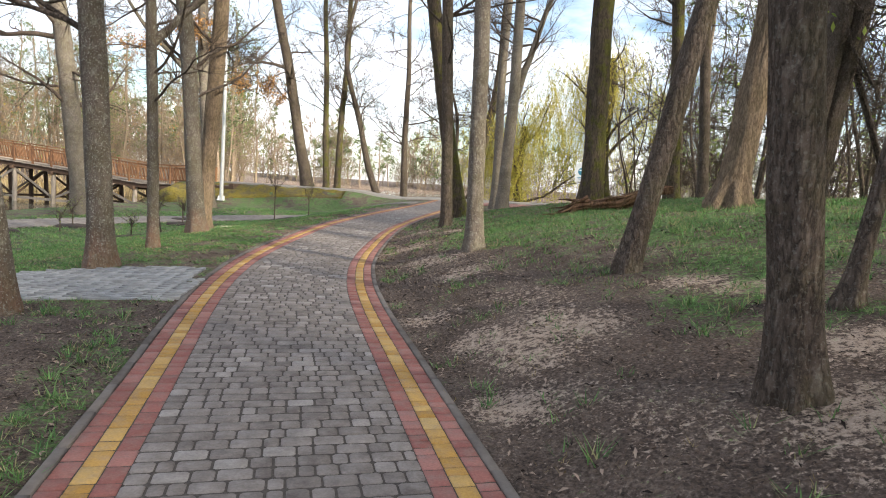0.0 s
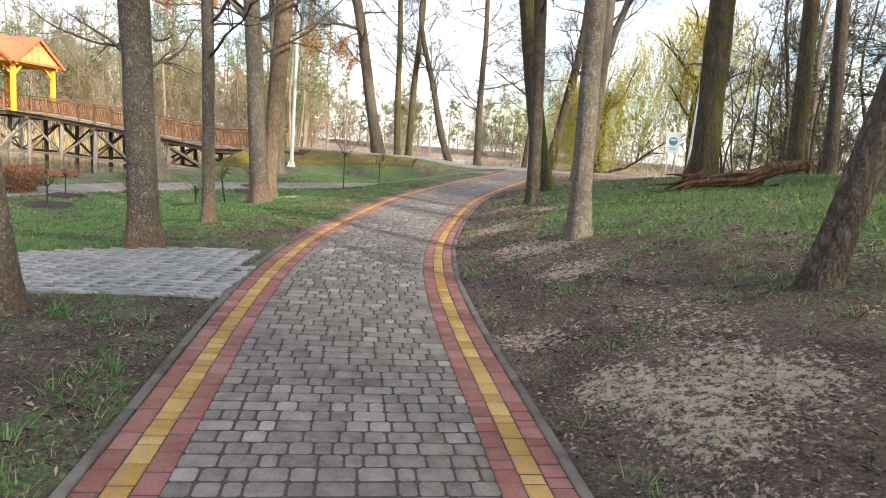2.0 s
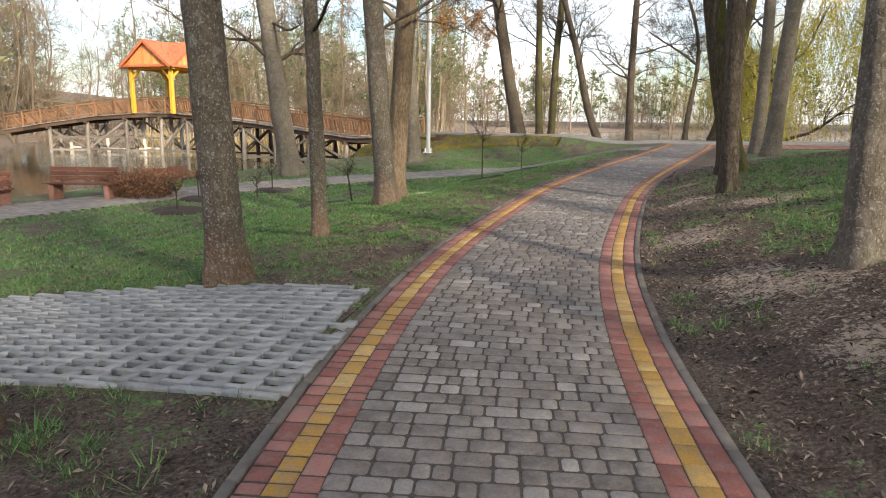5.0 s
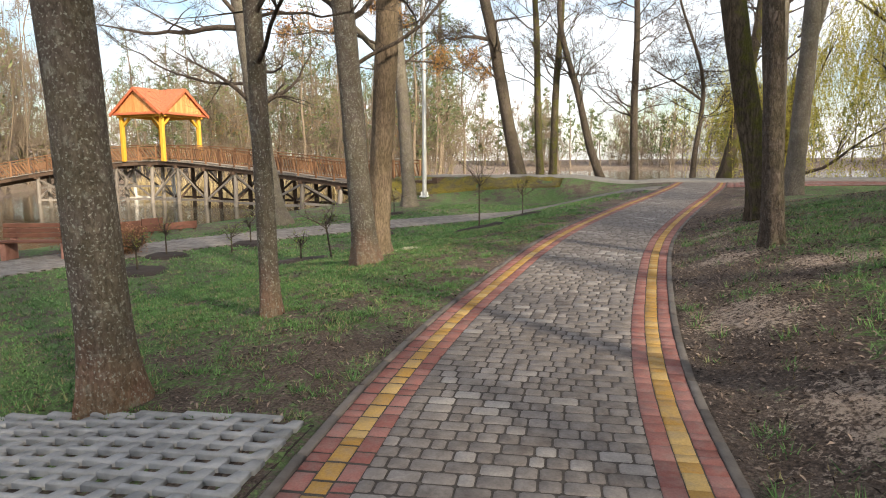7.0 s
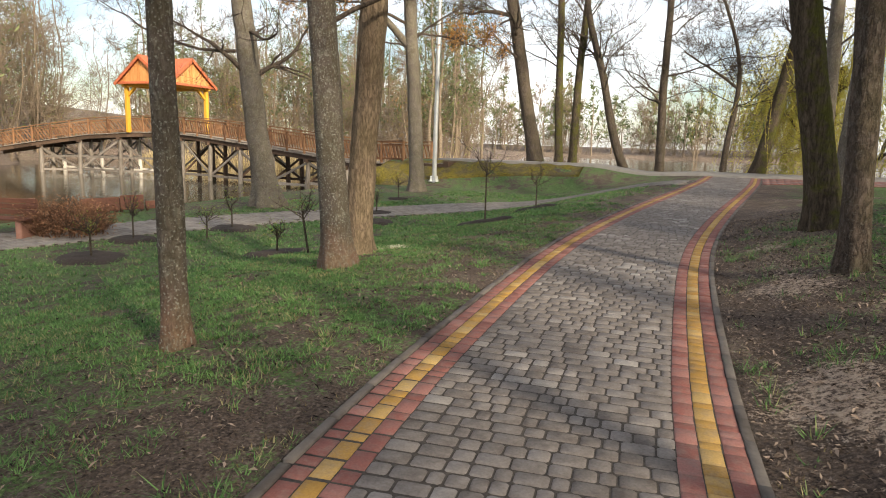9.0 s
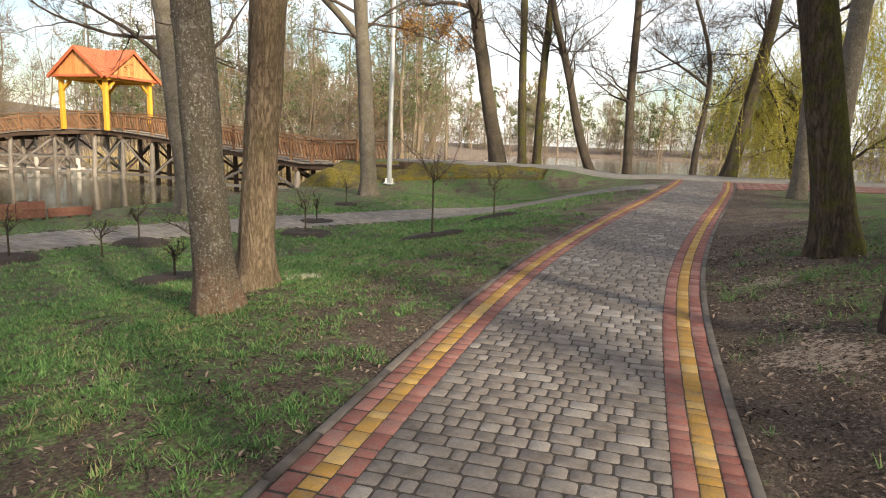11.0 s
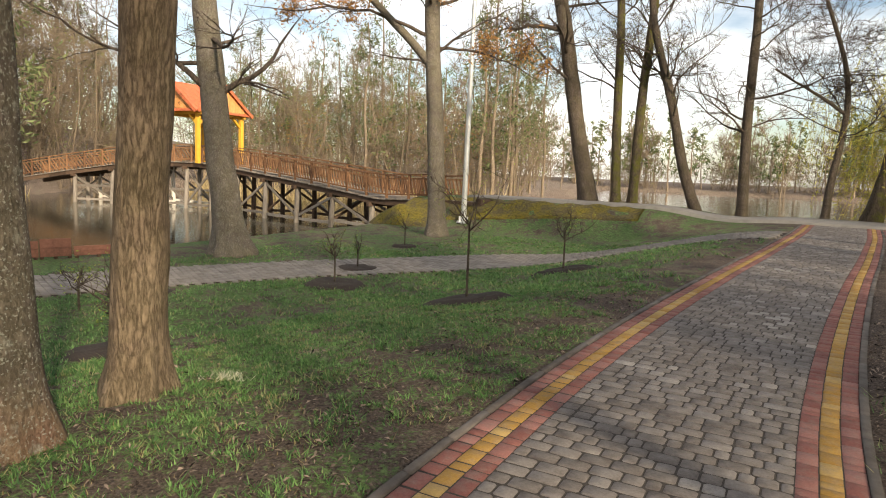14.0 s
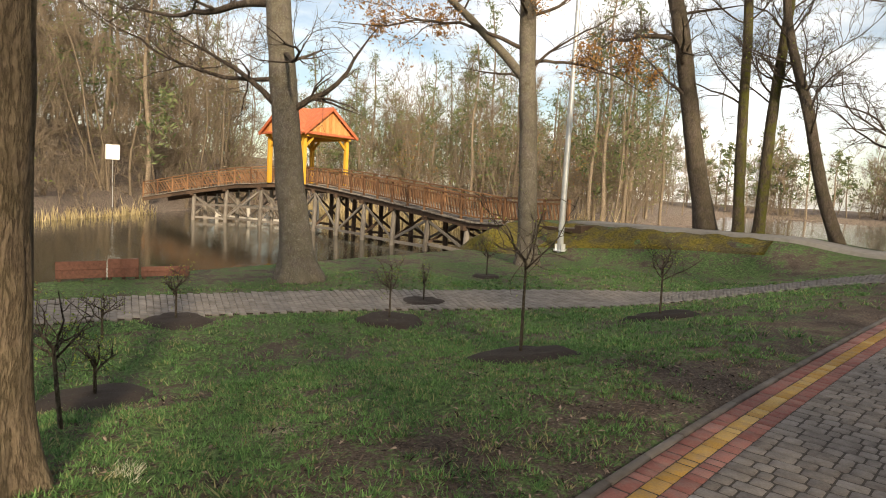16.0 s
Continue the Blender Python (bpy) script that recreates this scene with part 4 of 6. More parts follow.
def woods(name, label, seed, spots, pale, pines=0, shrubs=(), budding=False, kinds=None, pine_kinds=None, bud_size=0.06, dry=0):
    rng = np.random.default_rng(seed)
    pine_spots = spots[:pines]
    bare = spots[pines:]
    v, f = scatter(rng, bare, [k[0] for k in (kinds or WOOD_KINDS)])
    # pale woods take the bark tone that has sunlight in it
    ob = link_mesh(name, mesh_from(name, v, f, False), M_TWIG_SUNLIT if pale else M_TWIG)
    tagged(ob, label, "woods", kind="stuff")
    if pine_spots:
        pk = pine_kinds or PINE_KINDS
        state = rng.bit_generator.state
        v, f = scatter(rng, pine_spots, [k[0] for k in pk])
        ob = link_mesh("pine_trunks", mesh_from("pine_trunks", v, f, False), M_TWIG_SUNLIT)
        tagged(ob, "reddish pine trunks among the bare woods", "woods", kind="stuff")
        rng.bit_generator.state = state
        v, f = scatter(rng, pine_spots, [k[1] for k in pk])
        ob = link_mesh("pine_needles", mesh_from("pine_needles", v, f), M_PINE)
        tagged(ob, "green pine crowns among the bare woods", "woods", kind="stuff")
    if len(shrubs):
        v, f = scatter(rng, shrubs, [k[0] for k in SHRUB_KINDS])
        ob = link_mesh("undergrowth", mesh_from("undergrowth", v, f, False), M_TWIG_SUNLIT if pale else M_TWIG)
        tagged(ob, "tangled bare undergrowth below the trees", "woods", kind="stuff")
    if budding:
        pl = [(x + rng.normal(0, 1.7 * s), y + rng.normal(0, 1.7 * s), ground_z(x, y) + rng.uniform(1, 12) * s) for x, y, s in bare for _ in range(30)]
        v, f = leaves(rng, pl, bud_size, 5, 0.35)
        ob = link_mesh("spring_foliage", mesh_from("spring_foliage", v, f), M_BUD)
        tagged(ob, "haze of fresh yellow-green leaves in the woods", "foliage", kind="stuff")
    if dry:
        pl = [(x + rng.normal(0, 1.3 * s), y + rng.normal(0, 1.3 * s), ground_z(x, y) + rng.uniform(2, 9) * s) for x, y, s in bare[::3] for _ in range(dry)]
        v, f = leaves(rng, pl, 0.06, 6, 0.4)
        ob = link_mesh("dead_oak_leaves", mesh_from("dead_oak_leaves", v, f), M_OAKLEAF)
        tagged(ob, "orange-brown dead leaves still hanging in the woods", "foliage", kind="stuff")


def spots_in(rng, n, inside, x0, x1, y0, y1, s0=0.8, s1=1.2):
    out = []
    while len(out) < n:
        x, y = rng.uniform(x0, x1), rng.uniform(y0, y1)
        if inside(x, y):
            out.append((x, y, rng.uniform(s0, s1)))
    return out


rw = np.random.default_rng(5)
# behind the bridge, on the north-west bank
nw = spots_in(rw, 112, lambda x, y: x < -24 - (y - 57) * 0.3, -80, -20, 59, 86, 0.78, 1.15)
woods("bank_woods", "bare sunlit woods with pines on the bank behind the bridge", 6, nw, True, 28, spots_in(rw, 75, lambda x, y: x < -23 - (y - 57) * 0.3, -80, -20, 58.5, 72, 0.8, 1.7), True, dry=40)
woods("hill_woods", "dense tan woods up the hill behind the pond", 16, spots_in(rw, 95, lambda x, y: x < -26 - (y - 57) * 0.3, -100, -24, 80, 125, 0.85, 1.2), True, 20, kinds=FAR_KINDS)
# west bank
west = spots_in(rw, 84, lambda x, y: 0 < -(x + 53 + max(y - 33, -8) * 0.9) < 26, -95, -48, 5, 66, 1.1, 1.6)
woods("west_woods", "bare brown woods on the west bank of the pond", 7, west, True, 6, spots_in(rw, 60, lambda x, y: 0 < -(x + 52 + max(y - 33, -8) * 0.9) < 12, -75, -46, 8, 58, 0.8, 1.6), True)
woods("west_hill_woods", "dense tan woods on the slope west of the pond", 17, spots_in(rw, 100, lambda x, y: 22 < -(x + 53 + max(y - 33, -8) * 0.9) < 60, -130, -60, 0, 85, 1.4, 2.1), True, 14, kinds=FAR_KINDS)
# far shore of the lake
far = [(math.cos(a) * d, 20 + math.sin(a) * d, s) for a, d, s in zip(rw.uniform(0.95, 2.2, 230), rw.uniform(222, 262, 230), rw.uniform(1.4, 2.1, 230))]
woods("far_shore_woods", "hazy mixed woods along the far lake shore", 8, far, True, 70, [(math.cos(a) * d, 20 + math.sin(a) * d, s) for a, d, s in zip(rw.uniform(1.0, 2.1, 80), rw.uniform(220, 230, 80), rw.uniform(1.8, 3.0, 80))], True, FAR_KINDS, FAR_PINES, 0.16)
# the wood on the mound, east and behind; what stands behind is unseen
east = spots_in(rw, 62, lambda x, y: x > 8.5, 7, 34, 3, 46, 0.95, 1.3)
woods("mound_woods", "bare grey-brown woods on the mound", 9, east, False, 8, spots_in(rw, 40, lambda x, y: x > 9, 9, 26, 6, 50, 0.6, 1.2), True)
# unseen woods added up-sun to keep the path in shade
back = spots_in(rw, 56, lambda x, y: x > 6.5 + max(y + 6, 0) * 0.35, 6, 44, -34, 4, 1.0, 1.5)
woods("pine_woods", "unseen mixed pine woods added on the hill behind the path to shade it", 14, back, False, 12, kinds=FAR_KINDS, pine_kinds=FAR_PINES)
# unseen as well; kept thin so that sky light reaches the path
south = spots_in(rw, 20, lambda x, y: y < -6 and abs(x - 3) > 3, -30, 8, -40, -6, 0.85, 1.2)
woods("south_woods", "unseen bare park woods added behind the start of the path", 10, south, False, kinds=FAR_KINDS)


# ---- footbridge ----
BR = [(-15.6, 40.0, 0.80), (-17.5, 40.3, 0.76), (-22.0, 41.0, 0.60), (-26.0, 41.6, 0.98), (-31.0, 42.35, 1.42), (-36.5, 43.2, 1.85), (-39.5, 43.7, 2.0), (-42.5, 43.1, 1.98), (-46.0, 41.8, 1.72), (-50.3, 40.2, 1.05), (-54.2, 38.7, 0.35)]
BRL = [0.0]
for p0, p1 in zip(BR, BR[1:]):
    BRL.append(BRL[-1] + (Vector(p1) - Vector(p0)).length)


def on_bridge(s, side=0.0, up=0.0):
    s = min(max(s, 0.0), BRL[-1] - 0.01)
    q = [float(np.interp(s, BRL, [p[k] for p in BR])) for k in range(3)]
    s2 = min(s + 0.6, BRL[-1])
    s1 = max(s - 0.6, 0)
    a = [float(np.interp(s1, BRL, [p[k] for p in BR])) for k in range(2)]
    c = [float(np.interp(s2, BRL, [p[k] for p in BR])) for k in range(2)]
    d = Vector((c[0] - a[0], c[1] - a[1])).normalized()
    return Vector((q[0] - d.y * side, q[1] + d.x * side, q[2] + up))


bridge = thing("footbridge", 0, 0, 0, "arched timber footbridge on trestles with orange-brown railings over the pond", "bridge")
half = 1.25
total = BRL[-1]
n_bay = 27
bay = total / n_bay
for side in (-half, half):
    for k in range(n_bay):
        bm = bmesh.new()
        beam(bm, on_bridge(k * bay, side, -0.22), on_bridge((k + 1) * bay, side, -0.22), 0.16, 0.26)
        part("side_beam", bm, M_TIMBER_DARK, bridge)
s = 0.0
k = 0
while s < total - 0.2:
    bm = bmesh.new()
    beam(bm, on_bridge(s + 0.1, -half - 0.18, -0.055 + 0.008 * (k % 3)), on_bridge(s + 0.1, half + 0.18, -0.055 + 0.008 * (k % 3)), 0.175, 0.06)
    part("deck_plank", bm, M_TIMBER, bridge)
    s += 0.195
    k += 1
for side in (-half, half):
    for k in range(2, n_bay + 1):
        bm = bmesh.new()
        beam(bm, on_bridge(k * bay, side, -0.08), on_bridge(k * bay, side, 1.12), 0.11, 0.11, 0.012)
        part("railing_post", bm, M_RAIL, bridge)
    for k in range(2, n_bay):
        a, c = k * bay, (k + 1) * bay
        bm = bmesh.new()
        beam(bm, on_bridge(a, side, 1.10), on_bridge(c, side, 1.10), 0.14, 0.06)
        part("handrail", bm, M_RAIL, bridge)
        bm = bmesh.new()
        beam(bm, on_bridge(a, side, 0.92), on_bridge(c, side, 0.92), 0.05, 0.07)
        beam(bm, on_bridge(a, side, 0.18), on_bridge(c, side, 0.18), 0.05, 0.07)
        part("railing_frame", bm, M_RAIL, bridge)
        steep = 1 if a > 23 else 0
        for j in range(6 if not steep else 5):
            u = a + bay * (j + 0.7) / (6.4 if not steep else 5.6)
            bm = bmesh.new()
            beam(bm, on_bridge(u - 0.10 - 0.16 * steep, side, 0.20), on_bridge(u + 0.10 + 0.16 * steep, side, 0.90), 0.035, 0.075)
            part("baluster", bm, M_RAIL, bridge)
bm = bmesh.new()
beam(bm, on_bridge(0.0, -2.0, -0.06), on_bridge(0.0, 1.6, -0.06), 0.3, 0.3)
beam(bm, on_bridge(1.4, -2.0, -0.10), on_bridge(1.4, 1.6, -0.10), 2.6, 0.14)
part("landing", bm, M_TIMBER_DARK, bridge, "dark timber landing at the bridge end")
rb = random.Random(4)
k = 0
s = 7.0
while s < total - 2.0:
    # one side's posts and walings: dark up to 24 m, pale beyond
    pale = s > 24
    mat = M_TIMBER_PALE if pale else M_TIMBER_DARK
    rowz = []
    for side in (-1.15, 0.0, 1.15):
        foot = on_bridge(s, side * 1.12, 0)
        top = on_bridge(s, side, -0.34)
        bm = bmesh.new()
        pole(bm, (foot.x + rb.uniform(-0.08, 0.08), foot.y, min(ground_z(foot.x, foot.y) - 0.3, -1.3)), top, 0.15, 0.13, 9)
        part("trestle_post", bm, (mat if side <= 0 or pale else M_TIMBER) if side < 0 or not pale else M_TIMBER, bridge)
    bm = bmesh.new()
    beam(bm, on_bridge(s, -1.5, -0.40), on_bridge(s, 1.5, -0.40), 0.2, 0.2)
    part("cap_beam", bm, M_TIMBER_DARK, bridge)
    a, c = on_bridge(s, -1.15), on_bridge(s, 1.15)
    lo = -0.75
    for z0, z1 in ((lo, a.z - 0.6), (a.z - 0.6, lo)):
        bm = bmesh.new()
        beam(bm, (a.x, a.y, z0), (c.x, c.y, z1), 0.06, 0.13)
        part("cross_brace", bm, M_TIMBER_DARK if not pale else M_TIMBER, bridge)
    if s + 3.1 < total - 2.0:
        for side in (-1.2, 1.2):
            p, q = on_bridge(s, side), on_bridge(s + 3.1, side)
            for z in ((-0.85,) if not pale else (-0.85, 0.1)):
                if z < min(p.z, q.z) - 0.7:
                    bm = bmesh.new()
                    beam(bm, (p.x, p.y, z + rb.uniform(-0.1, 0.1)), (q.x, q.y, z + rb.uniform(-0.1, 0.1)), 0.07, 0.15)
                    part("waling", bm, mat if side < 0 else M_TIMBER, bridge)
            bm = bmesh.new()
            beam(bm, (p.x, p.y, p.z - 0.5 if k % 2 else -0.8), (q.x, q.y, -0.8 if k % 2 else q.z - 0.5), 0.06, 0.13)
            part("side_brace", bm, M_TIMBER, bridge)
    s += 3.1
    k += 1

# ---- gazebo over the bridge ----
gz = thing("gazebo", -40.8, 43.55, 2.0, "ochre timber gazebo with orange-red cross-gabled roof on the footbridge", "gazebo", turn=4)
hw = 1.85
for sx in (-1, 1):
    for sy in (-1, 1):
        bm = bmesh.new()
        box(bm, sx * hw, sy * hw, 1.5, 0.26, 0.26, 3.2, 0.02)
        p = part("post", bm, M_POST_YELLOW, gz)
        for dx, dy in ((-sx, 0), (0, -sy)):
            bm = bmesh.new()
            beam(bm, (sx * hw, sy * hw, 2.35), (sx * hw + dx * 0.75, sy * hw + dy * 0.75, 3.05), 0.11, 0.14)
            part("knee_brace", bm, M_POST_YELLOW, gz)
for sgn in (-1, 1):
    bm = bmesh.new()
    box(bm, 0, sgn * hw, 3.17, 2 * hw + 0.7, 0.2, 0.22, 0.01)
    part("eave_beam", bm, M_POST_YELLOW, gz)
    bm = bmesh.new()
    box(bm, sgn * hw, 0, 3.19, 0.2, 2 * hw + 0.7, 0.22, 0.01)
    part("eave_beam", bm, M_POST_YELLOW, gz)
ov, ez, rz, th = 2.35, 3.22, 5.05, 0.10
for axis_k in (0, 1):
    for sgn in (-1, 1):
        bm = bmesh.new()
        # one slope of a gabled roof whose ridge runs along the axis, with raised seams
        for lo_z, thick in ((0.0, th),):
            vs = []
            for u in (-ov - 0.12, ov + 0.12):
                for w, z in ((0.0, rz), (ov, ez)):
                    for t in (0.0, thick):
                        v = (u, sgn * w, z + t) if axis_k == 0 else (sgn * w, u, z + t + 0.004)
                        vs.append(bm.verts.new(v))
            a0, a1, b0, b1, c0, c1, d0, d1 = vs
            for q in ((a1, b1, d1, c1), (a0, c0, d0, b0), (a0, b0, b1, a1), (c0, c1, d1, d0), (a0, a1, c1, c0), (b0, d0, d1, b1)):
                bm.faces.new(q)
        for j in range(-5, 6):
            u = j * 0.43
            a = (u, 0, rz + th + 0.01) if axis_k == 0 else (0, u, rz + th + 0.01)
            c = (u, sgn * ov, ez + th + 0.01) if axis_k == 0 else (sgn * ov, u, ez + th + 0.01)
            sm = bmesh.new()
            beam(sm, a, c, 0.035, 0.03)
            part("roof_seam", sm, M_ROOF, gz)
        bmesh.ops.recalc_face_normals(bm, faces=bm.faces)
        part("roof_slope", bm, M_ROOF, gz)
for axis_k in (0, 1):
    for sgn in (-1, 1):
        for j in range(-7, 8):
            w = j * 0.27
            top = ez + (rz - ez) * (1 - abs(w) / ov) - 0.05
            if top < ez + 0.12:
                continue
            bm = bmesh.new()
            off = sgn * (ov - 0.12)
            if axis_k == 0:
                box(bm, off, w, (ez + top) / 2 + 0.02, 0.035, 0.255, top - ez)
            else:
                box(bm, w, off, (ez + top) / 2 + 0.02, 0.255, 0.035, top - ez)
            part("gable_board", bm, M_GABLE, gz)
        bm = bmesh.new()
        for sd in (-1, 1):
            off = sgn * (ov + 0.10)
            a = (off, 0, rz - 0.02) if axis_k == 0 else (0, off, rz - 0.02)
            c = (off, sd * ov, ez - 0.02) if axis_k == 0 else (sd * ov, off, ez - 0.02)
            beam(bm, a, c, 0.05, 0.2)
        part("barge_board", bm, M_ROOF, gz)

# ---- poles, lamp, signs ----
px, py = -16.0, 37.5
pz = land_height(px, py)
mast = thing("steel_pole", px, py, pz, "tall galvanised steel pole on a base plate in the lawn", "pole")
bm = bmesh.new()
pole(bm, (0, 0, -0.1), (0.08, 0.05, 15), 0.115, 0.06, 18)
part("shaft", bm, M_STEEL, mast)
bm = bmesh.new()
box(bm, 0, 0, 0.03, 0.42, 0.42, 0.05, 0.008)
part("base_plate", bm, M_STEEL, mast)
for a in (-1, 1):
    for c in (-1, 1):
        bm = bmesh.new()
        pole(bm, (a * 0.16, c * 0.16, 0.03), (a * 0.16, c * 0.16, 0.10), 0.018, 0.018, 6)
        part("bolt", bm, M_STEEL, mast)
for ang in (0, 90, 180, 270):
    bm = bmesh.new()
    box(bm, 0.15, 0, 0.16, 0.09, 0.012, 0.24)
    bmesh.ops.rotate(bm, verts=bm.verts, matrix=Matrix.Rotation(radians(ang + 45), 3, "Z"))
    part("stiffener", bm, M_STEEL, mast)

lx, ly = 4.05, 32.0
lamp = thing("street_lamp", lx, ly, land_height(lx, ly), "grey park lamp post with a flat round head", "lamp post")
bm = bmesh.new()
pole(bm, (0, 0, -0.1), (0.14, 0, 4.95), 0.065, 0.045, 14)
part("post", bm, M_STEEL, lamp)
bm = bmesh.new()
pole(bm, (0.14, 0, 4.85), (0.14, 0, 5.0), 0.06, 0.12, 14)
part("collar", bm, M_LAMP, lamp)
bm = bmesh.new()
pole(bm, (0.14, 0, 5.0), (0.14, 0, 5.06), 0.30, 0.34, 24)
pole(bm, (0.14, 0, 5.06), (0.14, 0, 5.16), 0.34, 0.10, 24)
part("lamp_head", bm, M_LAMP, lamp)


def board(name, x, y, base, w, h, mid, turn, label, posts=2):
    sg = thing(name, x, y, base, label, "sign", turn=turn)
    for k in range(posts):
        off = (k - (posts - 1) / 2) * w * 0.55
        bm = bmesh.new()
        pole(bm, (off, 0.03, -0.15), (off, 0.03, mid + h / 2 - 0.05), 0.028, 0.028, 10)
        part("post", bm, M_STEEL, sg)
    bm = bmesh.new()
    box(bm, 0, 0, mid, w, 0.025, h, 0.005)
    part("board", bm, M_WHITE, sg)
    return sg


sg = board("water_sign", 4.1, 37.4, land_height(4.1, 37.4), 0.66, 0.98, 2.0, -8, "white information board with a blue round emblem on two posts")
bm = bmesh.new()
pole(bm, (0, -0.014, 2.05), (0, -0.020, 2.05), 0.2, 0.2, 28)
part("emblem", bm, M_BLUE, sg, "blue round emblem")
bm = bmesh.new()
box(bm, 0, -0.024, 2.12, 0.26, 0.006, 0.07)
part("emblem_band", bm, M_WHITE, sg)
for k, z in enumerate((1.74, 1.66)):
    bm = bmesh.new()
    box(bm, 0, -0.016, z, 0.42 - 0.1 * k, 0.005, 0.028)
    part("text_bar", bm, M_BLUE, sg)
bx, by = -56.3, 36.2
board("far_sign", bx, by, land_height(bx, by), 1.0, 1.15, 4.2, 60, "blank white board on a tall post across the pond", 1)

# ---- benches, hedge, log ----
def bench(x, y, turn, label):
    b = thing("bench", x, y, land_height(x, y), label, "bench", "pondside benches", turn)
    for sx in (-0.75, 0.75):
        bm = bmesh.new()
        box(bm, sx, 0.02, 0.2, 0.14, 0.5, 0.44, 0.02)
        box(bm, sx, 0.24, 0.62, 0.14, 0.13, 0.52, 0.02)
        part("foot", bm, M_BENCH_FOOT, b)
    for k in range(4):
        bm = bmesh.new()
        box(bm, 0, -0.2 + 0.125 * k, 0.45, 1.9, 0.105, 0.045, 0.006)
        part("seat_slat", bm, M_BENCH, b)
    for k in range(3):
        bm = bmesh.new()
        box(bm, 0, 0.155 + 0.01 * k, 0.58 + 0.125 * k, 1.9, 0.04, 0.105, 0.006)
        part("back_slat", bm, M_BENCH, b)
    return b


bench(-17.3, 18.3, 24, "dark red slatted bench on red-brown concrete feet by the pond")
bench(-18.6, 16.2, 24, "dark red slatted bench on red-brown concrete feet by the pond")


def plank_barrier(ends, h):
    """A low barrier of two boards on stakes along the pond's edge."""
    x0, y0 = ends[0]
    z0 = land_height(x0, y0)
    ob = thing("plank_barrier", x0, y0, z0, "low brick-red plank barrier along the pond edge", "barrier", "pond edge barriers")
    pts = [Vector((x - x0, y - y0, land_height(x, y) - z0)) for x, y in ends]
    for k in range(2):
        bm = bmesh.new()
        z = 0.06 + h * (0.25 + 0.5 * k)
        beam(bm, pts[0] + Vector((0, 0, z)), pts[1] + Vector((0, 0, z)), 0.05, h * 0.49, 0.006)
        part("board", bm, M_BARRIER, ob)
    for t in (0.06, 0.5, 0.94):
        p = pts[0].lerp(pts[1], t)
        bm = bmesh.new()
        box(bm, p.x - 0.06, p.y + 0.03, p.z + h * 0.42, 0.07, 0.07, h * 1.1, 0.005)
        part("stake", bm, M_TIMBER_DARK, ob)
    return ob


plank_barrier(((-19.25, 21.75), (-18.92, 22.72)), 0.40)
plank_barrier(((-18.92, 22.75), (-18.66, 23.35)), 0.44)
plank_barrier(((-18.64, 23.40), (-18.25, 24.40)), 0.24)


rng = np.random.default_rng(70)
hx, hy = -16.3, 19.4
hedge = thing("hedge", hx, hy, land_height(hx, hy), "dense rusty-brown clipped shrub beside the pond bench", "shrub")
pcs, tipsl = [], []
for k in range(230):
    a = rng.uniform(0, 6.28)
    rr = 0.62 * math.sqrt(rng.random())
    p, q = limb_line(rng, (math.cos(a) * rr * 1.3, math.sin(a) * rr, 0), (math.cos(a) * 0.5, math.sin(a) * 0.4, 1.0), rng.uniform(0.6, 0.95), 0.009, 0.004, 5, 0.3, 0)
    pcs.append(tube(p, q, 4))
    for _ in range(5):
        i = rng.integers(1, 5)
        p1, q1 = limb_line(rng, p[i], rng.normal(0, 1, 3) + np.array([0, 0, 0.6]), rng.uniform(0.12, 0.3), 0.005, 0.002, 3, 0.3, 0)
        pcs.append(tube(p1, q1, 3))
        tipsl.append(p1[-1])
v, f = joined(pcs)
link_mesh("stem_tangle", mesh_from("stem_tangle", v, f, False), M_RUST, hedge)
v, f = leaves(rng, tipsl, 0.022, 4, 0.06)
link_mesh("dry_leaves", mesh_from("dry_leaves", v, f), M_RUST_LEAF, hedge, "dry rusty leaves")

log = thing("fallen_log", 1.5, 16.9, land_height(1.5, 16.9), "rotten fallen trunk with torn roots on the grassy mound", "log")
rng = np.random.default_rng(71)


def log_at(t, up):
    x, y = 2.3 * t, 0.25 * t
    return (x, y, land_height(1.5 + x, 16.9 + y) - log.location.z + up)


pts = np.array([log_at(t, 0.02 + 0.34 * t + 0.05 * math.sin(t * 9)) for t in np.linspace(0.1, 1.05, 26)])
rad = np.array([0.035 + 0.085 * math.sin(min(t * 1.5, 1) * 1.57) - 0.12 * max(t - 0.7, 0) for t in np.linspace(0.1, 1.0, 26)])
v, f = tube(pts, rad, 26, bark_wobble(9, 0.0, 3, 0.75, 0.2))
link_mesh("trunk", mesh_from("trunk", v, f, False), M_ROTTEN, log)
for k in range(30):
    a = rng.uniform(-0.7, 0.7)
    st = log_at(rng.uniform(0.1, 0.95), rng.uniform(0.02, 0.34))
    p, q = limb_line(rng, st, (-1.0, a, -0.25 + rng.uniform(-0.1, 0.2)), rng.uniform(0.4, 0.95), rng.uniform(0.02, 0.06), 0.008, 8, 0.3, -0.1)
    v, f = tube(p, q, 7)
    link_mesh("root", mesh_from("root", v, f, False), M_ROTTEN, log)
bm = bmesh.new()
beam(bm, log_at(0.40, 0.25), log_at(1.05, 0.45), 0.2, 0.025)
part("bark_slab", bm, M_ROTTEN, log, "loose grey bark slab lying on the trunk")


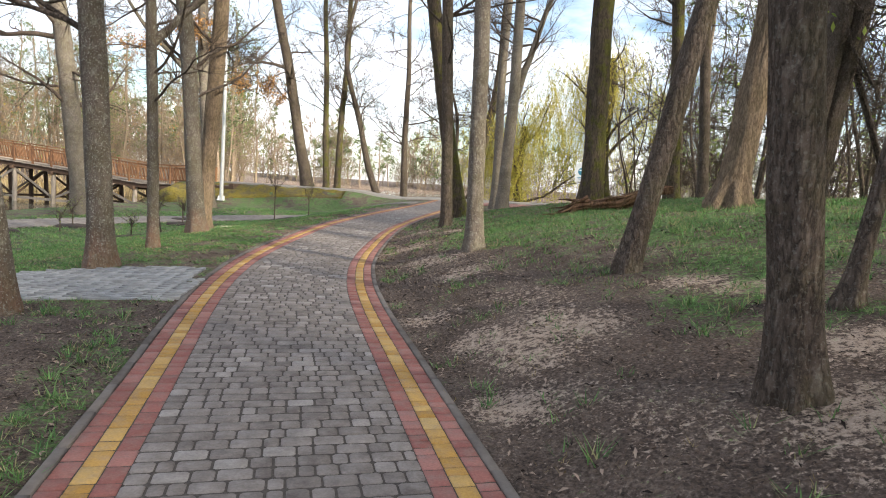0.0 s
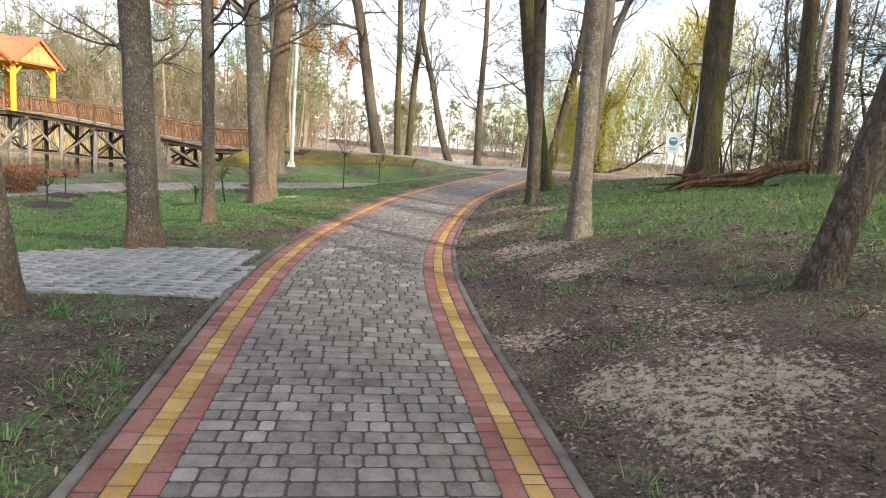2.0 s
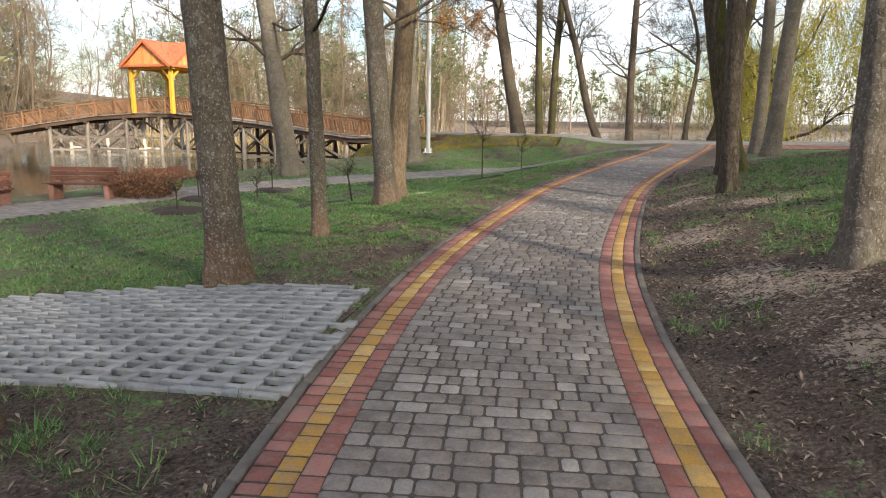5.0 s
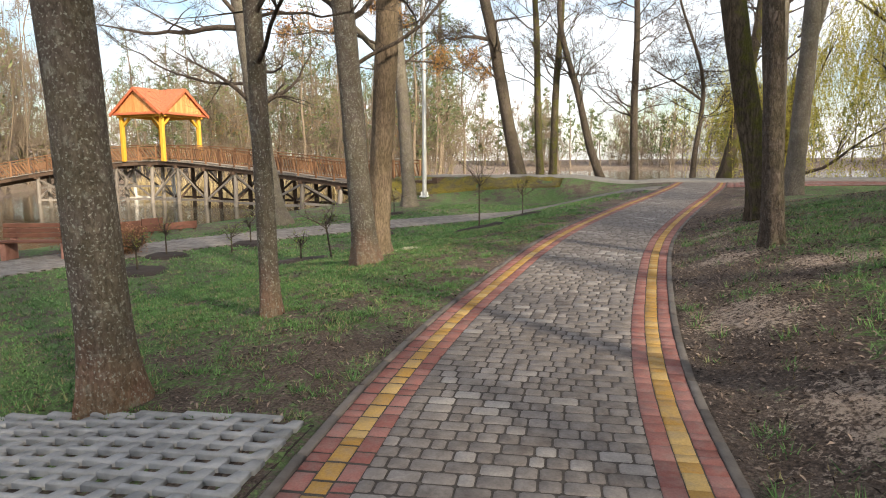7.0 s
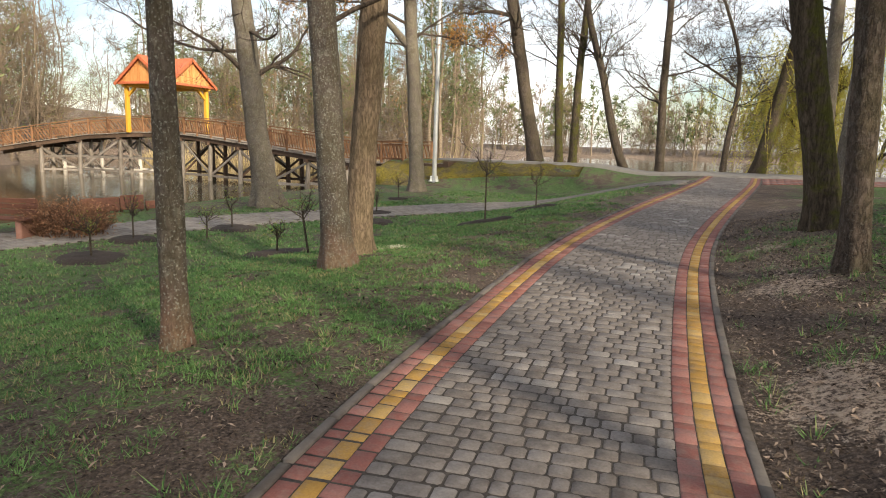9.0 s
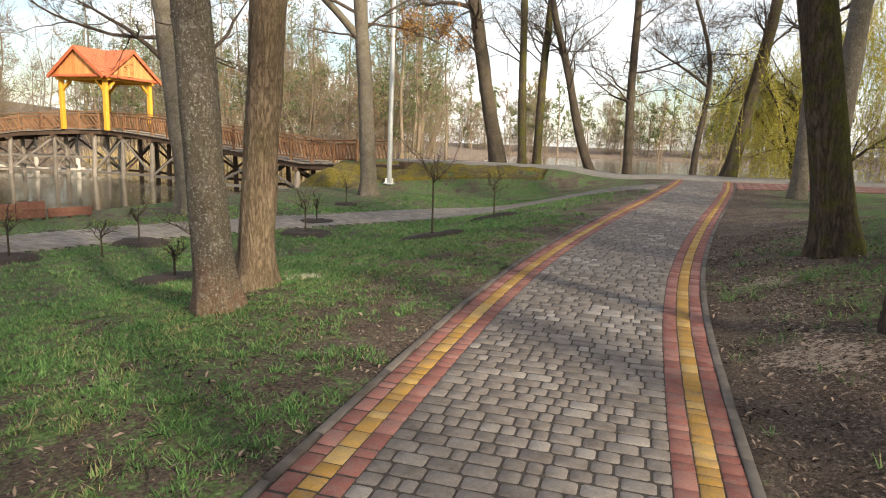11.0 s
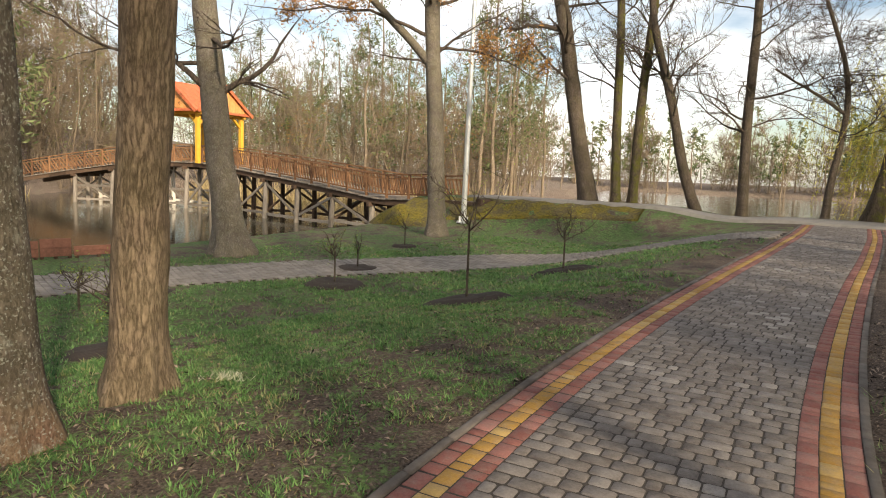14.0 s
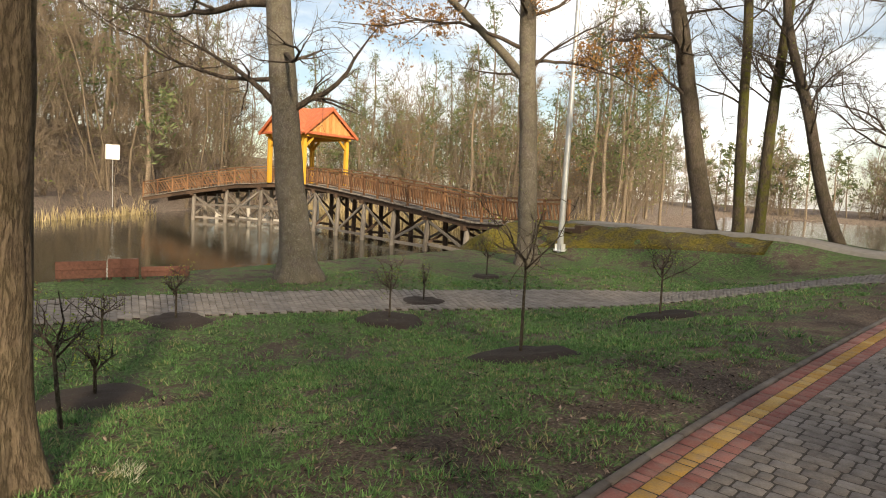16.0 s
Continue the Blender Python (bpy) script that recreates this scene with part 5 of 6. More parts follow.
# ---- embankment, promenade and side paths ----
def strip(name, line, width, lift, mat, label, category, thick=0.10, cross=5, rough=0.0, seed=0):
    """A laid surface of some thickness that follows the ground along a line."""
    pts = [Vector(p) for p in line]
    vs, fs = [], []
    n = len(pts)
    for i, p in enumerate(pts):
        d = (pts[min(i + 1, n - 1)] - pts[max(i - 1, 0)]).normalized()
        w = width[i] if isinstance(width, (list, tuple)) else width
        for j in range(cross):
            u = (j / (cross - 1) - 0.5) * w
            x, y = p.x - d.y * u, p.y + d.x * u
            z = land_height(x, y) + lift + rough * noise.noise((x * 1.3, y * 1.3, seed))
            vs.append((x, y, z))
    m = len(vs)
    vs += [(x, y, z - thick) for x, y, z in vs]
    for i in range(n - 1):
        for j in range(cross - 1):
            a = i * cross + j
            fs.append((a, a + cross, a + cross + 1, a + 1))
        for j in (0, cross - 1):
            a = i * cross + j
            q = (a, a + cross, a + cross + m, a + m)
            fs.append(q if j else q[::-1])
    for a in (0, (n - 1) * cross):
        for j in range(cross - 1):
            fs.append((a + j, a + j + 1, a + j + 1 + m, a + j + m))
    ob = link_mesh(name, mesh_from(name, np.array(vs), np.array(fs)), mat)
    tagged(ob, label, category, kind="structure")
    return ob


def curve_of(ctrl, step):
    """Points every step metres along a line softened through the control points."""
    c = [np.array(p, dtype=float) for p in ctrl]
    c = [2 * c[0] - c[1]] + c + [2 * c[-1] - c[-2]]
    fine = []
    for a, b, d, e in zip(c, c[1:], c[2:], c[3:]):
        for t in np.linspace(0, 1, 24, endpoint=False):
            fine.append(0.5 * (2 * b + (d - a) * t + (2 * a - 5 * b + 4 * d - e) * t * t + (3 * b - a - 3 * d + e) * t ** 3))
    fine = np.array(fine + [c[-2]])
    s = np.concatenate([[0], np.cumsum(np.linalg.norm(np.diff(fine, axis=0), axis=1))])
    k = np.arange(0, s[-1], step)
    return np.stack([np.interp(k, s, fine[:, 0]), np.interp(k, s, fine[:, 1])], axis=1), s[-1]


prom, _ = curve_of([(-17.0, 40.7), (-12, 40.6), (-7.5, 40.7), (-3, 40.9), (3, 40.6), (12, 40.4), (24, 41)], 0.6)
strip("promenade", [(x, y, 0) for x, y in prom], 2.2, 0.10, M_ASPHALT, "worn grey lakeside promenade", "promenade", 0.35)
moss_line, _ = curve_of([(-20.6, 37.6), (-18.2, 38.3), (-14, 38.7), (-9.0, 38.9)], 0.25)
strip("mossy_bank", [(x, y, 0) for x, y in moss_line], [1.0 + 0.7 * math.sin(min(i / 6, 1) * 1.57) - 0.7 * smooth(14, 40, i) for i in range(len(moss_line))], 0.05, M_MOSS, "yellow-green mossy bank below the bridge end", "bank", 0.2, 9, 0.16, 3)
hump = []
for j in range(10):
    for i in range(26):
        a = i * 2 * math.pi / 26
        rr = 1 - j / 9
        x, y = math.cos(a) * 1.9 * rr, math.sin(a) * 1.1 * rr
        hump.append((x, y, 0.85 * (1 - rr ** 2) * (1 + 0.25 * noise.noise((x * 1.2, y * 1.2, 2))) - 0.15))
fs = [(j * 26 + i, j * 26 + (i + 1) % 26, (j + 1) * 26 + (i + 1) % 26, (j + 1) * 26 + i) for j in range(9) for i in range(26)]
ob = link_mesh("moss_mound", mesh_from("moss_mound", np.array(hump), np.array(fs), False), M_MOSS)
ob.location = (-18.6, 37.2, land_height(-18.6, 37.2))
tagged(ob, "yellow-green mossy earth mound at the bridge end", "mound")


# ---- willows ----
def willow(x, y, h, r, seed, label, strands=420, spread=4.2, lean=(0, 0), leaf=None):
    rng = np.random.default_rng(seed)
    z = land_height(x, y)
    w = thing("weeping_willow", x, y, z, label, "willow", "weeping willows")
    line, rad = trunk_line(rng, h * 0.62, r, lean, 0.3, 24, 0.5)
    pcs = [tube(line, rad, 16, bark_wobble(seed, 0.5, 5, 0.08, r))]
    c, tips = crown_of(rng, line, rad, 0.35, spread, 13, 3, 0.9, 3, thin=1.5)
    v, f = joined(pcs)
    link_mesh("trunk", mesh_from("trunk", v, f, False), M_BARK_MOSSY, w)
    v, f = joined(c)
    link_mesh("crown", mesh_from("crown", v, f, False), M_TWIG, w)
    st, pl = [], []
    for k in range(strands):
        t, _ = tips[rng.integers(len(tips))]
        top = t + rng.normal(0, 0.4, 3)
        ln = min(rng.uniform(2.0, 5.5), max(top[2] - 0.6, 0.6))
        a = rng.uniform(0, 6.28)
        p, q = limb_line(rng, top, (math.cos(a) * 0.5, math.sin(a) * 0.5, -0.6), ln, 0.009, 0.006, 6, 0.08, -1.2)
        st.append(tube(p, q, 3))
        pl += [p[i] + (p[i + 1] - p[i]) * u for i in range(6) for u in (0.2, 0.6, 0.95)]
    v, f = joined(st)
    link_mesh("hanging_curtain", mesh_from("hanging_curtain", v, f, False), M_WILLOW_TWIG, w, "long hanging yellow twigs")
    v, f = leaves(rng, pl, 0.034, 1, 0.04, 3.2)
    link_mesh("foliage", mesh_from("foliage", v, f), leaf or M_WILLOW, w, "bright yellow-green young leaves")
    return w


willow(1.1, 47.6, 11.5, 0.36, 90, "weeping willow trailing yellow-green twigs over the lake bank", 1000, 6.5, leaf=M_WILLOW_OLIVE)
willow(6.6, 46.5, 16.0, 0.45, 91, "tall weeping willow with bright yellow spring twigs", 850, 5.8)
thick = spots_in(rw, 26, lambda x, y: True, 6.0, 22, 42, 52, 0.7, 1.1)
woods("lakeside_thicket", "budding thicket of young trees by the lake", 12, thick[:14], False, 0, thick[14:], True)

# dry reeds on the far bank of the pond
rng = np.random.default_rng(77)
cs = []
for k in range(2600):
    x = rng.uniform(-62, -18)
    y = 57.6 + abs(rng.normal(0, 1.0)) - max(0, x + 24) * 0.2
    cs.append((x, y, max(ground_z(x, y), -1.15), rng.uniform(0.7, 1.7)))
for k in range(900):
    y = rng.uniform(10, 40)
    x = -50.5 - max(y - 33, -8) * 0.9 - abs(rng.normal(0, 1.2))
    cs.append((x, y, max(ground_z(x, y), -1.15), rng.uniform(0.3, 0.9)))
cs = np.array(cs)
a = rng.uniform(0, 6.28, len(cs))
dx, dy = np.cos(a) * 0.045, np.sin(a) * 0.045
tilt = rng.normal(0, 0.22, (len(cs), 2)) * cs[:, 3:4]
v = np.stack([np.stack([cs[:, 0] - dx, cs[:, 1] - dy, cs[:, 2]], 1), np.stack([cs[:, 0] + dx, cs[:, 1] + dy, cs[:, 2]], 1), np.stack([cs[:, 0] + tilt[:, 0], cs[:, 1] + tilt[:, 1], cs[:, 2] + cs[:, 3]], 1)], axis=1).reshape(-1, 3)
ob = link_mesh("dry_reeds", mesh_from("dry_reeds", v, np.arange(len(v)).reshape(-1, 3)), M_REED)
tagged(ob, "pale dry reeds along the pond bank", "reeds", kind="stuff")


# ---- grass, litter ----
XA, YA = np.array(XS), np.array(YS)
ZG = np.array(gv)[:, 2].reshape(len(YS), nx)
CG = cols[:, 0].reshape(len(YS), nx)


def sampled(grid, x, y):
    i = np.clip(np.searchsorted(XA, x) - 1, 0, nx - 2)
    j = np.clip(np.searchsorted(YA, y) - 1, 0, len(YS) - 2)
    u = (x - XA[i]) / (XA[i + 1] - XA[i])
    v = (y - YA[j]) / (YA[j + 1] - YA[j])
    return grid[j, i] * (1 - u) * (1 - v) + grid[j, i + 1] * u * (1 - v) + grid[j + 1, i] * (1 - u) * v + grid[j + 1, i + 1] * u * v


def beside_many(x, y):
    yy = np.clip(y, -6.5, 41.0)
    c = np.interp(yy, ys_tab, CTAB)
    sl = (np.interp(yy + 0.4, ys_tab, CTAB) - np.interp(yy - 0.4, ys_tab, CTAB)) / 0.8
    return (x - c) / np.sqrt(1 + sl * sl)


def on_pad(x, y):
    u = (x - PAD_O[0]) * PAD_U[0] + (y - PAD_O[1]) * PAD_U[1]
    v = (x - PAD_O[0]) * PAD_V[0] + (y - PAD_O[1]) * PAD_V[1]
    return (u > -1) & (u < PAD_L) & (v > -0.02) & (v < PAD_W)


side_line, side_len = curve_of([(-3.7, 35.1), (-7.0, 33.45), (-10.05, 31.0), (-12.15, 28.0), (-13.85, 25.4), (-15.65, 21.45), (-16.75, 16.9), (-17.3, 12)], 0.125)


def on_side_path(x, y):
    s = side_line[::8]
    d = np.min((x[:, None] - s[None, :, 0]) ** 2 + (y[:, None] - s[None, :, 1]) ** 2, axis=1)
    return d < 1.16 ** 2


def lumps(x, y, scale, seed):
    return np.array([noise.noise((a * scale, b * scale, seed)) for a, b in zip(x, y)])


def tufts(rng, n, x0, x1, y0, y1, blades, height, keep, clump=0.05, wide=0.0045):
    x, y = rng.uniform(x0, x1, n), rng.uniform(y0, y1, n)
    d = beside_many(x, y)
    ok = (np.abs(d) > 1.2) & ~on_pad(x, y) & ~on_side_path(x, y)
    x, y = x[ok], y[ok]
    g = sampled(CG, x, y)
    ok = g + 0.6 * lumps(x, y, 1.9, 9.0) + 0.65 * lumps(x, y, 5.5, 4.0) > keep + rng.uniform(-0.12, 0.12, len(x))
    x, y = x[ok], y[ok]
    hs = height * (0.75 + 0.5 * rng.random(len(x)) + 0.45 * np.maximum(lumps(x, y, 2.3, 21.0), 0))
    x, y, hs = np.repeat(x, blades), np.repeat(y, blades), np.repeat(hs, blades)
    m = len(x)
    a = rng.uniform(0, 6.28, m)
    rr = rng.random(m) * clump
    bx, by = x + np.cos(a) * rr, y + np.sin(a) * rr
    bz = sampled(ZG, bx, by) - 0.008
    h = hs * rng.uniform(0.5, 1.25, m)
    out = h * rng.uniform(0.3, 1.6, m)
    wd = wide * (0.7 + 0.6 * rng.random(m))
    pa = a + rng.normal(0, 0.6, m)
    ex, ey = np.cos(pa + 1.57) * wd, np.sin(pa + 1.57) * wd
    tx, ty = bx + np.cos(pa) * out, by + np.sin(pa) * out
    v = np.stack([np.stack([bx - ex, by - ey, bz], 1), np.stack([bx + ex, by + ey, bz], 1), np.stack([tx, ty, bz + h * 0.92], 1)], axis=1).reshape(-1, 3)
    return v, np.arange(len(v)).reshape(-1, 3)


def grass_patch(name, label, mat, sets):
    v, f = joined(sets)
    ob = link_mesh(name, mesh_from(name, v, f), mat)
    tagged(ob, label, "grass", kind="stuff")


rng = np.random.default_rng(31)
grass_patch("lawn_grass", "short patchy green spring grass on the lawn", M_GRASS, [
    tufts(rng, 17000, -9.5, -1.0, 2.5, 15, 9, 0.045, 0.44, 0.05),
    tufts(rng, 17000, -10, -4.5, 13, 25, 9, 0.045, 0.40, 0.05, 0.0055),
    tufts(rng, 8000, -17, -9, 12, 30, 8, 0.06, 0.40, 0.09, 0.009),
    tufts(rng, 5000, -14, -4.5, 24, 36, 8, 0.065, 0.40, 0.09, 0.010)])
grass_patch("mound_grass", "tufts of grass on the trodden mound", M_GRASS, [
    tufts(rng, 9500, -2.5, 7, 3.5, 22, 10, 0.07, 0.32, 0.08),
    tufts(rng, 500, -3, 5, 3.5, 22, 16, 0.10, 0.16, 0.06),
    tufts(rng, 500, -8, 0, 2.5, 12, 16, 0.09, 0.30, 0.06)])
grass_patch("dry_grass", "dry straw-coloured grass among the lawn", M_DRYGRASS, [
    tufts(rng, 9000, -9.5, 5, 2.5, 25, 5, 0.035, 0.18, 0.06)])
x = rng.normal(-7.12, 0.09, 46)
y = rng.normal(18.72, 0.05, 46)
x, y = np.repeat(x, 3), np.repeat(y, 3)
m = len(x)
a = rng.uniform(0, 6.28, m)
z = sampled(ZG, x, y)
v = np.stack([np.stack([x - 0.004, y, z], 1), np.stack([x + 0.004, y, z], 1), np.stack([x + np.cos(a) * 0.06, y + np.sin(a) * 0.06, z + 0.06], 1)], 1).reshape(-1, 3)
ob = link_mesh("bleached_grass_tuft", mesh_from("bleached_grass_tuft", v, np.arange(len(v)).reshape(-1, 3)), M_STRAW)
tagged(ob, "bleached pale grass tuft beside the ridged tree", "grass", kind="stuff")

n = 46000
x = np.concatenate([rng.uniform(-3.2, 6, n), rng.uniform(-9.5, 0, n)])
y = np.concatenate([rng.uniform(3, 24, n), rng.uniform(2.5, 24, n)])
d = beside_many(x, y)
g = sampled(CG, x, y)
ok = (np.abs(d) > 1.17) & ~on_pad(x, y) & ((g + 0.5 * lumps(x, y, 1.4, 2.0) < 0.62) | (rng.random(len(x)) < 0.35))
x, y = x[ok], y[ok]
z = sampled(ZG, x, y) + 0.012
m = len(x)
c = np.stack([x, y, z], 1)
a = rng.uniform(0, 6.28, m)
sz = 0.005 + 0.016 * rng.random(m) ** 2.2
A = np.stack([np.cos(a), np.sin(a), rng.normal(0, 0.35, m)], 1) * sz[:, None]
B = np.stack([-np.sin(a), np.cos(a), rng.normal(0, 0.35, m)], 1) * sz[:, None] * 0.5
up = np.stack([np.zeros(m), np.zeros(m), sz * 0.4], 1)
v = np.stack([c - A * 1.5, c + B + up, c + A * 1.5, c - B + up], 1).reshape(-1, 3)
k = np.arange(m)[:, None] * 4
ob = link_mesh("leaf_litter", mesh_from("leaf_litter", v, np.concatenate([k + np.array([[0, 1, 2]]), k + np.array([[0, 2, 3]])])), M_LITTER)
tagged(ob, "dead brown leaves and bark bits on the soil", "leaf litter", kind="stuff")
# fallen twigs
pcs = []
for k in range(170):
    x, y = rng.uniform(-8, 5), rng.uniform(3, 22)
    if abs(beside(x, y)) < 1.3:
        continue
    p, q = limb_line(rng, (x, y, land_height(x, y) + 0.02), (math.cos(k), math.sin(k), 0), rng.uniform(0.08, 0.4), 0.005, 0.002, 5, 0.3, 0)
    p[:, 2] = [land_height(a, b) + 0.012 for a, b in p[:, :2]]
    pcs.append(tube(p, q, 5))
v, f = joined(pcs)
ob = link_mesh("fallen_twigs", mesh_from("fallen_twigs", v, f, False), M_TWIG)
tagged(ob, "small fallen twigs on the soil", "twigs", kind="stuff")


# ---- paving ----
def stone_arrays(w, l, h=0.05, cham=0.007, slant=0.0, cut=0.0):
    """A paving stone: w across x, l along y, top at z 0, worn edges. slant shears its ends; cut rounds its corners."""
    out = []
    for z, ins in ((-h, 0.0), (-cham, 0.0), (0.0, cham)):
        a, b = w / 2 - ins, l / 2 - ins
        if cut:
            ring = [(-a + cut, -b), (a - cut, -b), (a, -b + cut), (a, b - cut), (a - cut, b), (-a + cut, b), (-a, b - cut), (-a, -b + cut)]
        else:
            ring = [(-a, -b), (a, -b), (a, b), (-a, b)]
        out += [(x + (1 if y > 0 else -1) * slant, y, z) for x, y in ring]
    n = len(out) // 3
    f = []
    for a in (0, n):
        f += [(a + j, a + (j + 1) % n, a + n + (j + 1) % n, a + n + j) for j in range(n)]
    t = 2 * n
    f += [(t, t + 1, t + 2, t + 3)] if n == 4 else [(t, t + 1, t + 2, t + 7), (t + 7, t + 2, t + 3, t + 6), (t + 6, t + 3, t + 4, t + 5)]
    return np.array(out), np.array(f)


def notched_arrays(h=0.06, cham=0.005):
    """A grass paver block, 0.20 along x and 0.12 along y, notched at one corner so that laid rows leave slanted holes."""
    ring = [(-0.1, -0.060), (-0.034, -0.060), (-0.008, 0.018), (0.1005, 0.018), (0.1, 0.060), (-0.1, 0.060)]
    mx, my = -0.03, 0.038
    out = []
    for z, k in ((-h, 1.0), (-cham, 1.0), (0.0, 0.97)):
        out += [(mx + (x - mx) * k, my + (y - my) * k, z) for x, y in ring]
    f = [(a + j, a + (j + 1) % 6, a + 6 + (j + 1) % 6, a + 6 + j) for a in (0, 6) for j in range(6)]
    f += [(12, 13, 14, 17), (14, 15, 16, 17)]
    return np.array(out), np.array(f)


class Paving:
    """Lays stones: those inside the near stretch as objects that share meshes, the others joined."""

    def __init__(self, owner, piece, mat, stuff_name, limit=300, cut=0.0):
        self.owner, self.piece, self.mat, self.stuff_name, self.limit, self.cut = owner, piece, mat, stuff_name, limit, cut
        self.meshes, self.rest, self.off, self.count = {}, [], 0, 0

    def lay(self, w, l, x, y, z, turn, tilt, near, slant=0.0, shape=None):
        v, f = shape or stone_arrays(w, l, slant=slant, cut=self.cut)
        if near and self.count < self.limit:
            key = (round(w, 3), round(l, 3))
            if key not in self.meshes:
                self.meshes[key] = mesh_from(self.piece, v, f)
                self.meshes[key].materials.append(self.mat)
            ob = new(self.piece, self.meshes[key])
            ob.matrix_basis = Matrix.Translation((x, y, z)) @ Matrix.Rotation(turn, 4, "Z") @ Matrix.Rotation(tilt, 4, "X")
            ob.parent = self.owner
            self.count += 1
            return
        ca, sa, st = math.cos(turn), math.sin(turn), math.tan(tilt)
        q = np.stack([v[:, 0] * ca - v[:, 1] * sa + x, v[:, 0] * sa + v[:, 1] * ca + y, v[:, 2] + v[:, 1] * st + z], 1)
        self.rest.append((q, f))

    def finish(self):
        if self.rest:
            v, f = joined(self.rest)
            ob = link_mesh(self.stuff_name, mesh_from(self.stuff_name, v, f), self.mat, self.owner)
            ob["kind"] = "stuff"


bed_line = [(centre_x(y), y, 0) for y in np.arange(-6.4, 41.4, 0.3)]
pavement = strip("pavement", bed_line, 2.26, 0.0, M_JOINT, "curved footpath of grey paving stones with red and yellow borders", "footpath", 0.08, 9)
for p in pavement.data.vertices:
    p.co.z = path_z(p.co.y) - (0.0055 if p.index < len(pavement.data.vertices) // 2 else 0.10)

rp = random.Random(17)
rows = []
y = -6.0
while y < 41.2:
    slope = (centre_x(y + 0.25) - centre_x(y - 0.25)) / 0.5
    rows.append((centre_x(y), y, math.atan2(-slope, 1.0)))
    y += 0.1225 / math.sqrt(1 + slope * slope)
TILT = math.atan(0.0205)
grey = Paving(pavement, "paving_stone", M_GREY, "paving_stones", cut=0.012)
for i, (cx, cy, turn) in enumerate(rows):
    u = -0.735
    ca, sa = math.cos(turn), math.sin(turn)
    while u < 0.735 - 0.04:
        w = rp.choice((0.092, 0.122, 0.122, 0.182, 0.182))
        if u + w > 0.735 - 0.07:
            w = 0.735 - u
        m = u + w / 2
        x, yy = cx + m * ca, cy + m * sa
        z = path_z(yy) + rp.uniform(-0.0018, 0.0018) + 0.002 * noise.noise((x * 1.5, yy * 1.5, 3))
        near = 8.6 < cy < 12.2
        g = 0.010
        grey.lay(round(w - g, 3), 0.1115, x, yy, z, turn + rp.uniform(-0.012, 0.012), TILT + rp.uniform(-0.006, 0.006), near)
        u += w
grey.finish()
red = Paving(pavement, "red_border_stone", M_RED, "red_border_stones")
yellow = Paving(pavement, "yellow_border_stone", M_YELLOW, "yellow_border_stones")
for off, pav in ((-1.03, red), (-0.91, yellow), (-0.79, red), (0.79, red), (0.91, yellow), (1.03, red)):
    y = -6.0
    while y < 41.0:
        l = rp.choice((0.122, 0.182, 0.182, 0.092))
        slope = (centre_x(y + 0.3) - centre_x(y - 0.3)) / 0.6
        turn = math.atan2(-slope, 1.0)
        ca, sa = math.cos(turn), math.sin(turn)
        # length on the bend differs from that on the middle line
        bend = (math.atan((centre_x(y + 0.8) - centre_x(y + 0.2)) / 0.6) - math.atan((centre_x(y - 0.2) - centre_x(y - 0.8)) / 0.6))
        step = l / math.sqrt(1 + slope * slope) / max(1 + off * bend / 1.0, 0.6)
        ym = y + step / 2
        x, yy = centre_x(ym) + off * ca, ym + off * sa
        pav.lay(0.1155, round(l - 0.008, 3), x, yy, path_z(yy) + rp.uniform(-0.002, 0.003), turn + rp.uniform(-0.012, 0.012), TILT, 7.0 < y < 17.0)
        y += step
red.finish()
yellow.finish()
kerb = Paving(pavement, "kerb_stone", M_KERB, "kerb_stones")
for off in (-1.12, 1.12):
    y = -6.0
    while y < 41.0:
        slope = (centre_x(y + 0.5) - centre_x(y - 0.0)) / 0.5
        turn = math.atan2(-slope, 1.0)
        ca, sa = math.cos(turn), math.sin(turn)
        l = 0.5
        ym = y + l / 2 * ca
        x, yy = centre_x(ym) + off * ca, ym + off * sa
        kerb.lay(0.06, 0.5, x, yy, path_z(yy) + (0.016 if off < 0 else 0.010) + rp.uniform(-0.003, 0.003), turn, TILT, True)
        y += l * ca
kerb.finish()

